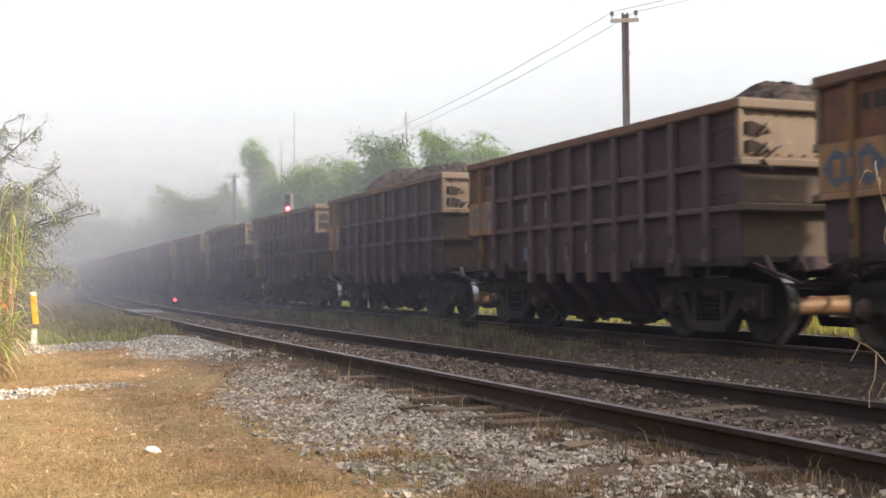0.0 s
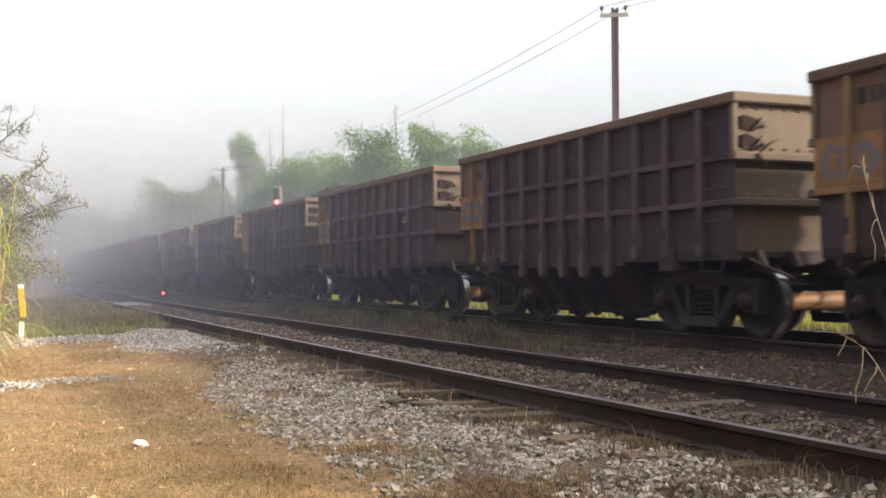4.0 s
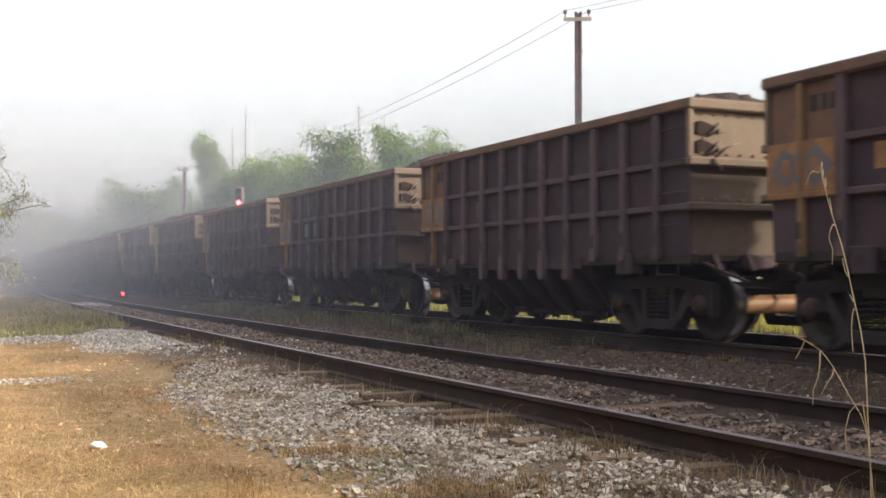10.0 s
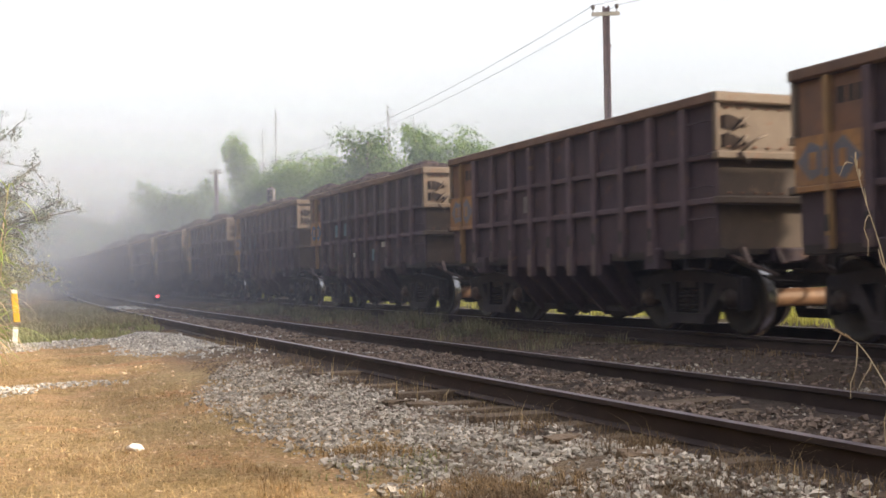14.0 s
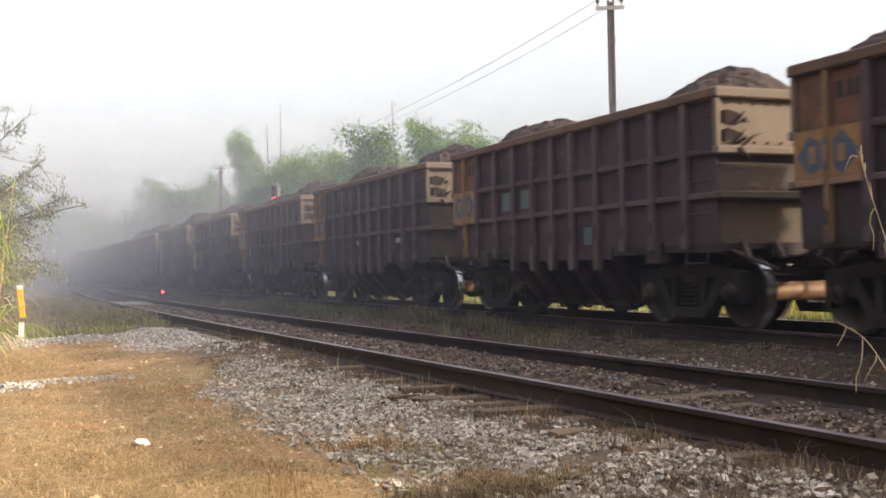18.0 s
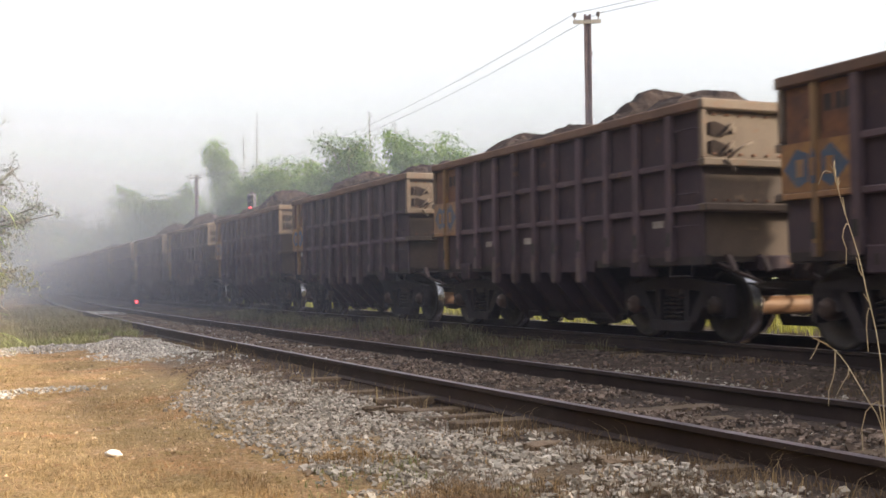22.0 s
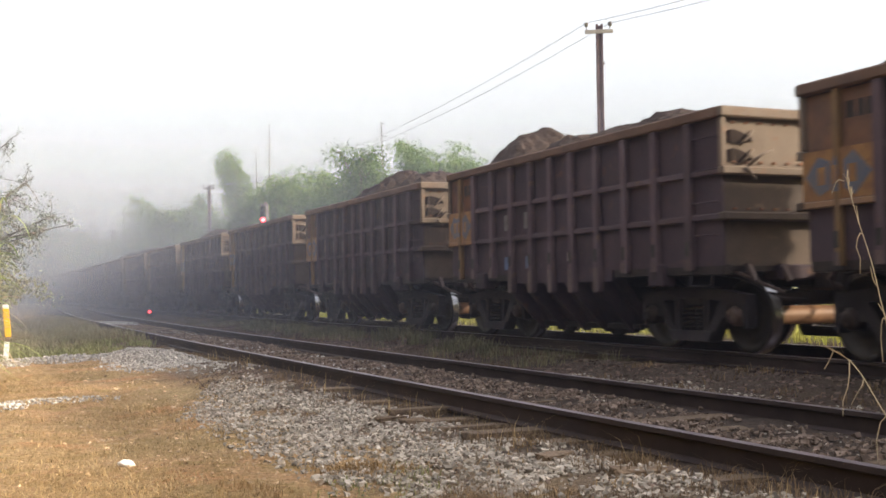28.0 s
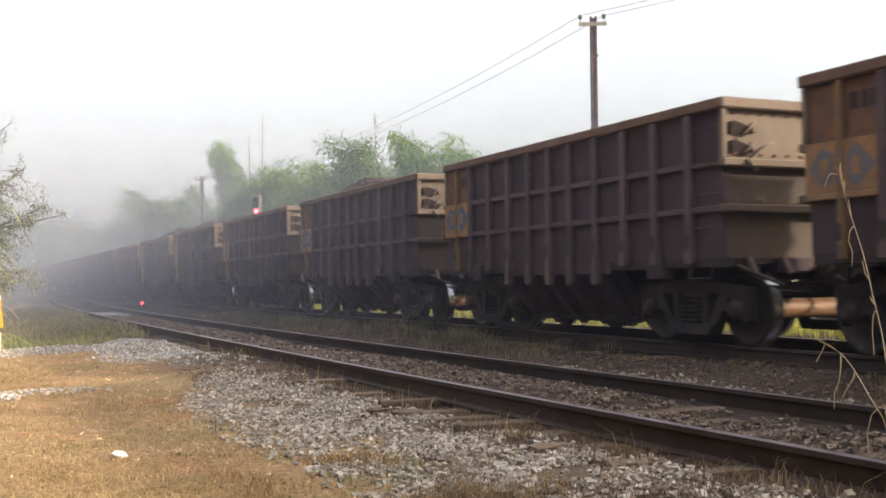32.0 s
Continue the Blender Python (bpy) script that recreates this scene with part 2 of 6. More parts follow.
M_BARK = surf("grey_brown_bark", (0.16, 0.12, 0.09), (0.10, 0.08, 0.06), 4.0, 30, 0.9, 0, 0.6, 0.01)
M_CULM = surf("yellow_green_cane", (0.25, 0.24, 0.09), (0.18, 0.19, 0.07), 2.0, 20, 0.6, 0, 0.1, 0.01)
M_REED = surf("sunlit_cane_leaves", (0.21, 0.29, 0.070), (0.33, 0.35, 0.12), 1.2, 16, 0.6, 0, 0, 0.01, island=0.35, coord="Position", through_light=0.4)
M_DRYREED = surf("bleached_cane_leaves", (0.46, 0.36, 0.24), (0.36, 0.265, 0.16), 1.2, 16, 0.7, 0, 0, 0.01, island=0.35, coord="Position", through_light=0.35)
M_REDLEAF = surf("orange_red_leaf", (0.60, 0.13, 0.04), (0.45, 0.10, 0.03), 4.0, 16, 0.6, 0, 0, 0.01, coord="Position", through_light=0.3)
M_POLE = surf("weathered_pole_steel", (0.125, 0.083, 0.086), (0.090, 0.060, 0.063), 2.0, 30, 0.7, 0.1, 0.2, 0.005)
M_CROSSARM = surf("pale_crossarm_wood", (0.38, 0.35, 0.32), (0.29, 0.26, 0.23), 4.0, 30, 0.8, 0, 0.2, 0.005)
M_INSUL = surf("dark_glazed_insulator", (0.10, 0.085, 0.08), (0.14, 0.12, 0.11), 6.0, 30, 0.35, 0, 0, 0.005)
M_WIRE = surf("grey_wire", (0.24, 0.24, 0.24), (0.18, 0.18, 0.18), 2.0, 20, 0.6, 0.3, 0, 0.005)
M_POSTY = surf("yellow_post_paint", (0.72, 0.42, 0.02), (0.62, 0.35, 0.02), 4.0, 30, 0.55, 0, 0.1, 0.003)
M_POSTW = surf("white_post_paint", (0.78, 0.77, 0.73), (0.66, 0.64, 0.60), 5.0, 30, 0.6, 0, 0.1, 0.003)
M_SIGBLACK = surf("black_signal_housing", (0.022, 0.022, 0.022), (0.04, 0.036, 0.034), 5.0, 30, 0.6, 0, 0.1, 0.003)
M_SIGPLATE = surf("pale_signal_backplate", (0.23, 0.215, 0.205), (0.18, 0.165, 0.155), 5.0, 30, 0.7, 0, 0.1, 0.003)
M_STONE = surf("white_quartz_stone", (0.86, 0.84, 0.82), (0.74, 0.71, 0.68), 9.0, 40, 0.75, 0, 0.4, 0.01)


def glow(name, colour, strength):
    m, nt, p = mat(name)
    p.inputs["Base Color"].default_value = (*colour, 1)
    p.inputs["Emission Color"].default_value = (*colour, 1)
    p.inputs["Emission Strength"].default_value = strength
    return m


M_REDLAMP = glow("lit_red_lens", (1.0, 0.05, 0.06), 12.0)
M_LAMPCORE = glow("lit_lamp_core", (1.0, 0.50, 0.46), 6.0)


def line_offset(nt):
    """How far a place is from the near track's centre, towards the road."""
    c = nt.nodes.new("ShaderNodeNewGeometry").outputs["Position"]
    mp = nt.nodes.new("ShaderNodeMapping")
    mp.inputs["Location"].default_value = (-CX, -CY, 0)
    mp.inputs["Scale"].default_value = (1, 1, 0)
    nt.links.new(c, mp.inputs[0])
    ln = nt.nodes.new("ShaderNodeVectorMath")
    ln.operation = "LENGTH"
    nt.links.new(mp.outputs[0], ln.inputs[0])
    return calc(nt, "SUBTRACT", ln.outputs["Value"], RAD)


def ground_material():
    m, nt, p = mat("earth_by_the_line")
    l = line_offset(nt)
    wob = noised(nt, 0.9, 4, "Position")
    l = calc(nt, "ADD", l, calc(nt, "MULTIPLY", calc(nt, "SUBTRACT", wob, 0.5), 1.6))
    broad, mid, fine = noised(nt, 0.45, 5, "Position"), noised(nt, 3.0, 6, "Position", 0.65), noised(nt, 30, 5, "Position", 0.7)
    dirt = mixed(nt, span(nt, broad, 0.35, 0.65), (0.52, 0.315, 0.170), (0.51, 0.370, 0.200))
    dirt = mixed(nt, span(nt, mid, 0.50, 0.68), dirt, (0.42, 0.305, 0.140))
    dirt = mixed(nt, calc(nt, "MULTIPLY", span(nt, noised(nt, 1.3, 6, "Position", 0.7), 0.48, 0.62), 0.75), dirt, (0.36, 0.25, 0.115))
    dirt = mixed(nt, calc(nt, "MULTIPLY", span(nt, noised(nt, 0.8, 5, "Position", 0.6), 0.56, 0.64), 0.8), dirt, (0.58, 0.31, 0.155))
    dirt = mixed(nt, calc(nt, "MULTIPLY", span(nt, noised(nt, 7, 6, "Position", 0.7), 0.56, 0.68), 0.8), dirt, (0.27, 0.145, 0.07))
    bed = mixed(nt, span(nt, mid, 0.35, 0.65), (0.20, 0.148, 0.108), (0.25, 0.19, 0.14))
    track = mixed(nt, span(nt, mid, 0.35, 0.65), (0.110, 0.082, 0.068), (0.076, 0.058, 0.050))
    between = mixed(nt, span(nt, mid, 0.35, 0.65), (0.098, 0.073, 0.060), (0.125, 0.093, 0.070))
    bank = mixed(nt, span(nt, mid, 0.35, 0.65), (0.17, 0.19, 0.045), (0.26, 0.23, 0.075))
    col = mixed(nt, span(nt, l, 1.8, 2.6), bed, dirt)
    col = mixed(nt, span(nt, l, 1.75, 1.2), col, track)
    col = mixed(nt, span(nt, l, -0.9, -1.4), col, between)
    col = mixed(nt, span(nt, l, -6.8, -7.8), col, bank)
    # dark tone for the added slope out of view, to cut bounced light
    unseen_slope = mixed(nt, span(nt, mid, 0.35, 0.65), (0.040, 0.050, 0.022), (0.065, 0.062, 0.030))
    col = mixed(nt, span(nt, l, 8.0, 9.5), col, unseen_slope)
    mul = nt.nodes.new("ShaderNodeMixRGB")
    mul.blend_type, mul.inputs[0].default_value = "MULTIPLY", 1.0
    nt.links.new(col, mul.inputs[1])
    nt.links.new(mixed(nt, span(nt, fine, 0.3, 0.7), (0.5, 0.5, 0.5), (1.4, 1.4, 1.4)), mul.inputs[2])
    nt.links.new(mul.outputs[0], p.inputs["Base Color"])
    p.inputs["Roughness"].default_value = 0.95
    p.inputs["Specular IOR Level"].default_value = 0.15
    bumped(nt, p, calc(nt, "ADD", fine, calc(nt, "MULTIPLY", mid, 2.5)), 1.0, 0.035)
    return m


M_GROUND = ground_material()


# ---- mesh helpers ----
def part(name, bm, material, parent=None, label=""):
    me = bpy.data.meshes.new(name)
    bm.to_mesh(me)
    bm.free()
    for m in (material if isinstance(material, (list, tuple)) else [material]):
        me.materials.append(m)
    ob = new(name, me)
    ob.parent = parent
    if label:
        ob["label"] = label
    return ob


def raw(name, verts, faces, material, parent=None, label="", smooth=False):
    me = bpy.data.meshes.new(name)
    me.from_pydata([tuple(v) for v in verts], [], faces)
    me.materials.append(material)
    if smooth:
        me.polygons.foreach_set("use_smooth", [True] * len(me.polygons))
    me.update()
    ob = new(name, me)
    ob.parent = parent
    if label:
        ob["label"] = label
    return ob


def thing(name, m, label, category, group="", kind=""):
    ob = new(name)
    ob.matrix_basis = m
    ob.empty_display_size = 0.2
    return tagged(ob, label, category, group, kind)


def box(bm, x0, x1, y0, y1, z0, z1, bevel=0.0, mi=0):
    made = bmesh.ops.create_cube(bm, size=1.0, matrix=Matrix.LocRotScale(((x0 + x1) / 2, (y0 + y1) / 2, (z0 + z1) / 2), None, (abs(x1 - x0), abs(y1 - y0), abs(z1 - z0))))
    vs = made["verts"]
    fs = {f for v in vs for f in v.link_faces}
    for f in fs:
        f.material_index = mi
    if bevel:
        bmesh.ops.bevel(bm, geom=list({e for v in vs for e in v.link_edges}), offset=bevel, segments=1, affect="EDGES", material=-1)


def prism(bm, pts, y0, y1, axis="y", mi=0):
    """A flat outline, in x and z (axis y), or in y and z (axis x), or x and y (axis z), given thickness along the axis."""
    def at(p, d):
        return {"y": (p[0], d, p[1]), "x": (d, p[0], p[1]), "z": (p[0], p[1], d)}[axis]
    a = [bm.verts.new(at(p, y0)) for p in pts]
    b = [bm.verts.new(at(p, y1)) for p in pts]
    fs = [bm.faces.new(a), bm.faces.new(b[::-1])]
    for i in range(len(pts)):
        j = (i + 1) % len(pts)
        fs.append(bm.faces.new((a[i], b[i], b[j], a[j])))
    for f in fs:
        f.material_index = mi
    bmesh.ops.recalc_face_normals(bm, faces=fs)


def tube(bm, pts, radii, sides=8, mi=0, caps=True):
    pts = [Vector(p) for p in pts]
    if isinstance(radii, (int, float)):
        radii = [radii] * len(pts)
    rings = []
    for i, p in enumerate(pts):
        d = (pts[min(i + 1, len(pts) - 1)] - pts[max(i - 1, 0)]).normalized()
        u = d.orthogonal().normalized() if i == 0 else (u - d * u.dot(d)).normalized()
        w = d.cross(u)
        rings.append([bm.verts.new(p + (u * math.cos(2 * math.pi * k / sides) + w * math.sin(2 * math.pi * k / sides)) * radii[i]) for k in range(sides)])
    for r, q in zip(rings, rings[1:]):
        for k in range(sides):
            f = bm.faces.new((r[k], r[(k + 1) % sides], q[(k + 1) % sides], q[k]))
            f.smooth, f.material_index = True, mi
    if caps:
        bm.faces.new(rings[0][::-1]).material_index = mi
        bm.faces.new(rings[-1]).material_index = mi


def spun(bm, profile, sides=28, mats=None):
    """Turned about the y axis: profile of (y, radius)."""
    rings = [[bm.verts.new((r * math.cos(2 * math.pi * k / sides), y, r * math.sin(2 * math.pi * k / sides))) for k in range(sides)] for y, r in profile]
    for i, (r, q) in enumerate(zip(rings, rings[1:])):
        for k in range(sides):
            f = bm.faces.new((r[k], q[k], q[(k + 1) % sides], r[(k + 1) % sides]))
            f.smooth = True
            if mats:
                f.material_index = mats[i]
    if profile[0][1] > 1e-4:
        bm.faces.new(rings[0])
    if profile[-1][1] > 1e-4:
        bm.faces.new(rings[-1][::-1])
    bmesh.ops.recalc_face_normals(bm, faces=bm.faces)


# ---- ground ----
def land(x, y, l):
    """Height of the ground without its unevenness."""
    m = -(x - FX) * math.sin(TH2) + (y - FY) * math.cos(TH2)
    # beyond 6 m roadwards: an added, unseen slope that blocks sky light
    road = np.interp(l, [-1.3, -0.9, 0.82, 0.98, 1.3, 2.0, 3.0, 6.0, 9.0, 18.0, 60, 400], [-0.16, -0.130, -0.145, -0.185, -0.160, -0.205, -0.28, -0.28, 0.1, 15.0, 20, 26])
    far = np.interp(m, [-396, -56, -16, -4.6, -2.8, -1.8, -1.2, 1.3, 2.0], [14, 3.0, 0.9, 0.15, 0.0, -0.12, -0.075, -0.075, -0.17])
    return np.where(l > -1.3, road, far), m


_rng = np.random.default_rng(5)
WAVES = [(0.5 * 1.5 ** i * _rng.normal(), 0.5 * 1.5 ** i * _rng.normal(), _rng.uniform(0, 6.28), 0.024 / 1.32 ** i) for i in range(14)]


def floor_z(x, y, l):
    """Height of the ground at a place l metres from the near track."""
    z, m = land(x, y, l)
    near = np.exp(-(np.abs(l) / 40) ** 2)
    for kx, ky, ph, amp in WAVES:
        z = z + amp * np.sin(x * kx + y * ky + ph) * near
    keep = np.minimum(np.abs(np.abs(l) - 0.835), np.abs(np.abs(m) - 0.835))
    lim = np.where(keep < 0.15, -0.130, 9e9)
    lim = np.where(np.abs(m) < 1.0, np.minimum(lim, -0.05), lim)
    lim = np.where(np.abs(l) < 0.75, np.minimum(lim, -0.140), lim)
    return np.minimum(z, lim)


def land_grid():
    def steps(marks):
        out = []
        for a, b, d in marks:
            out += list(np.arange(a, b, d))
        return np.array(out + [marks[-1][1]])
    S = steps([(-300, -60, 20), (-60, -16, 2), (-16, 30, 0.14), (30, 60, 0.5), (60, 200, 4), (200, 900, 50)])
    Lq = steps([(-420, -60, 30), (-60, -14, 2.5), (-14, -6.5, 0.4), (-6.5, 6.5, 0.12), (6.5, 16, 0.4), (16, 60, 3), (60, 420, 30)])
    A = TH + K * S
    bx = X0 + (np.sin(A) - math.sin(TH)) / K
    by = Y0 - (np.cos(A) - math.cos(TH)) / K
    X = bx[:, None] - np.sin(A)[:, None] * Lq[None, :]
    Y = by[:, None] + np.cos(A)[:, None] * Lq[None, :]
    Z = floor_z(X, Y, np.repeat(Lq[None, :], len(S), 0))
    Z = Z + np.random.default_rng(6).normal(0, 0.003, Z.shape)
    ns, nl = Z.shape
    verts = np.stack([X, Y, Z], -1).reshape(-1, 3)
    idx = np.arange(ns * nl).reshape(ns, nl)
    faces = np.stack([idx[:-1, :-1], idx[:-1, 1:], idx[1:, 1:], idx[1:, :-1]], -1).reshape(-1, 4)
    return verts, faces


gv, gf = land_grid()
ground = raw("ground", gv.tolist(), gf.tolist(), M_GROUND, smooth=True)
tagged(ground, "ochre earth with dry grass beside a railway line", "ground", kind="structure")


# ---- tracks ----
RAIL_PROFILE = [(-0.036, 0.0), (0.036, 0.0), (0.038, -0.030), (0.012, -0.042), (0.010, -0.138), (0.066, -0.156), (0.066, -0.170), (-0.066, -0.170), (-0.066, -0.156), (-0.010, -0.138), (-0.012, -0.042), (-0.038, -0.030)]


def make_rail(parent, way, l, z, end):
    bm = bmesh.new()
    rings = []
    ss = list(np.arange(-40, 40, 1.0)) + list(np.arange(40, end + 1, 4.0))
    for s in ss:
        rings.append([bm.verts.new(way(s, l + u, z + w)[0]) for u, w in RAIL_PROFILE])
    n = len(RAIL_PROFILE)
    for a, b in zip(rings, rings[1:]):
        for k in range(n):
            f = bm.faces.new((a[k], a[(k + 1) % n], b[(k + 1) % n], b[k]))
            f.material_index = 1 if k in (0,) else 0
    bmesh.ops.recalc_face_normals(bm, faces=bm.faces)
    return part("rail", bm, [M_RAIL, M_HEAD], parent)


def sleeper_mesh(seed):
    rng = random.Random(seed)
    bm = bmesh.new()
    box(bm, -0.11, 0.11, -1.38, 1.38, -0.16, 0.0, 0.012)
    for v in bm.verts:
        v.co += Vector((rng.uniform(-0.012, 0.012), rng.uniform(-0.03, 0.03), rng.uniform(-0.008, 0.004)))
    me = bpy.data.meshes.new("sleeper")
    bm.to_mesh(me)
    bm.free()
    me.materials.append(M_SLEEPER)
    return me


def make_track(name, way, z, end, label):
    track = thing(name, Matrix(), label, "railway track", kind="structure")
    make_rail(track, way, GAUGE / 2, z, end)
    make_rail(track, way, -GAUGE / 2, z, end)
    return track


near_track = make_track("near_track", along, 0.0, 88, "empty rusty railway track on half buried wooden sleepers")
far_track = make_track("far_track", far_along, RISE, 330, "railway track under the ore train on wooden sleepers")


# ---- ore wagon ----
HX, HY = 3.67, 1.40                # half length and half width of the box
Z_TOP, Z_B1, Z_B2, Z_END, Z_MID = 2.72, 2.02, 1.52, 0.98, 0.70
RIBS = (-3.22, -2.69, -2.02, -1.36, -0.72, -0.12, 0.46, 1.12, 1.79, 2.45, 3.13)
BOGIE = 2.66                        # from the middle of the wagon to the middle of a bogie
AXLES = (-BOGIE - 0.81, -BOGIE + 0.81, BOGIE - 0.81, BOGIE + 0.81)
WHEEL_R = 0.42


def make_wheelset():
    ws = new("wheelset")
    for sgn in (1, -1):
        bm = bmesh.new()
        y = 0.765
        prof = [(y - 0.02, 0.05), (y - 0.02, 0.12), (y + 0.012, 0.16), (y + 0.015, 0.35), (y - 0.012, 0.37), (y - 0.012, 0.445), (y + 0.012, 0.448), (y + 0.03, 0.424), (y + 0.10, 0.418), (y + 0.112, 0.405), (y + 0.108, 0.36), (y + 0.075, 0.345), (y + 0.06, 0.16), (y + 0.11, 0.13), (y + 0.11, 0.05)]
        spun(bm, [(a * sgn, r) for a, r in prof], 40, [0, 0, 0, 0, 0, 1, 1, 1, 0, 0, 0, 0, 0, 0])
        part("wheel", bm, [M_WHEEL, M_TREAD], ws)
    bm = bmesh.new()
    spun(bm, [(-0.95, 0.07), (-0.86, 0.07), (-0.80, 0.10), (-0.55, 0.115), (-0.3, 0.108), (0.3, 0.108), (0.55, 0.115), (0.80, 0.10), (0.86, 0.07), (0.95, 0.07)], 16)
    part("axle", bm, M_AXLE, ws, "rusty orange axle")
    for sgn in (1, -1):
        bm = bmesh.new()
        spun(bm, [(sgn * 0.91, 0.11), (sgn * 1.06, 0.115), (sgn * 1.09, 0.10), (sgn * 1.12, 0.085), (sgn * 1.12, 0.0)], 16)
        for k in range(3):
            a = k * 2.094
            box(bm, 0.055 * math.cos(a) - 0.014, 0.055 * math.cos(a) + 0.014, sgn * 1.115, sgn * 1.135, 0.055 * math.sin(a) - 0.014, 0.055 * math.sin(a) + 0.014)
        part("bearing_cap", bm, M_CAP, ws, "red oxide bearing cap")
    return ws


def make_side_frame(sgn):
    bm = bmesh.new()
    y0, y1 = sgn * 0.93, sgn * 1.07
    top = [(-1.02, 0.66), (-0.70, 0.70), (0, 0.77), (0.70, 0.70), (1.02, 0.66), (1.02, 0.58), (0.66, 0.58), (0, 0.63), (-0.66, 0.58), (-1.02, 0.58)]
    prism(bm, top, y0, y1)
    for q in (1, -1):
        # jaw round the axle box
        prism(bm, [(q * 1.02, 0.62), (q * 1.02, 0.30), (q * 0.96, 0.28), (q * 0.94, 0.54), (q * 0.70, 0.54), (q * 0.68, 0.40), (q * 0.60, 0.40), (q * 0.62, 0.62)], y0, y1)
        # diagonal of the truss
        prism(bm, [(q * 0.72, 0.58), (q * 0.58, 0.62), (q * 0.26, 0.18), (q * 0.40, 0.16)], y0, y1)
        # column beside the springs
        prism(bm, [(q * 0.34, 0.63), (q * 0.24, 0.64), (q * 0.24, 0.20), (q * 0.32, 0.20)], y0, y1)
    prism(bm, [(-0.44, 0.24), (0.44, 0.24), (0.36, 0.12), (-0.36, 0.12)], y0 - sgn * 0.03, y1 + sgn * 0.03)
    for x in (-0.82, 0.82):
        box(bm, x - 0.12, x + 0.12, y0 + sgn * 0.01, y1 - sgn * 0.01, 0.50, 0.57, 0.01)
    return bm


def make_springs(sgn):
    bm = bmesh.new()
    for x in (-0.13, 0.0, 0.13):
        pts = [(x + 0.055 * math.cos(a), sgn * 1.01 + 0.055 * math.sin(a), 0.235 + 0.27 * i / 36) for i, a in enumerate(np.linspace(0, 2 * math.pi * 5, 37))]
        tube(bm, pts, 0.014, 5)
    return bm


def panel_x(bm, x0, x1, y, z0, z1, out, mi=0):
    """A thin plate lying on the side, thickness outwards."""
    box(bm, x0, x1, y, y + out, z0, z1, 0, mi)


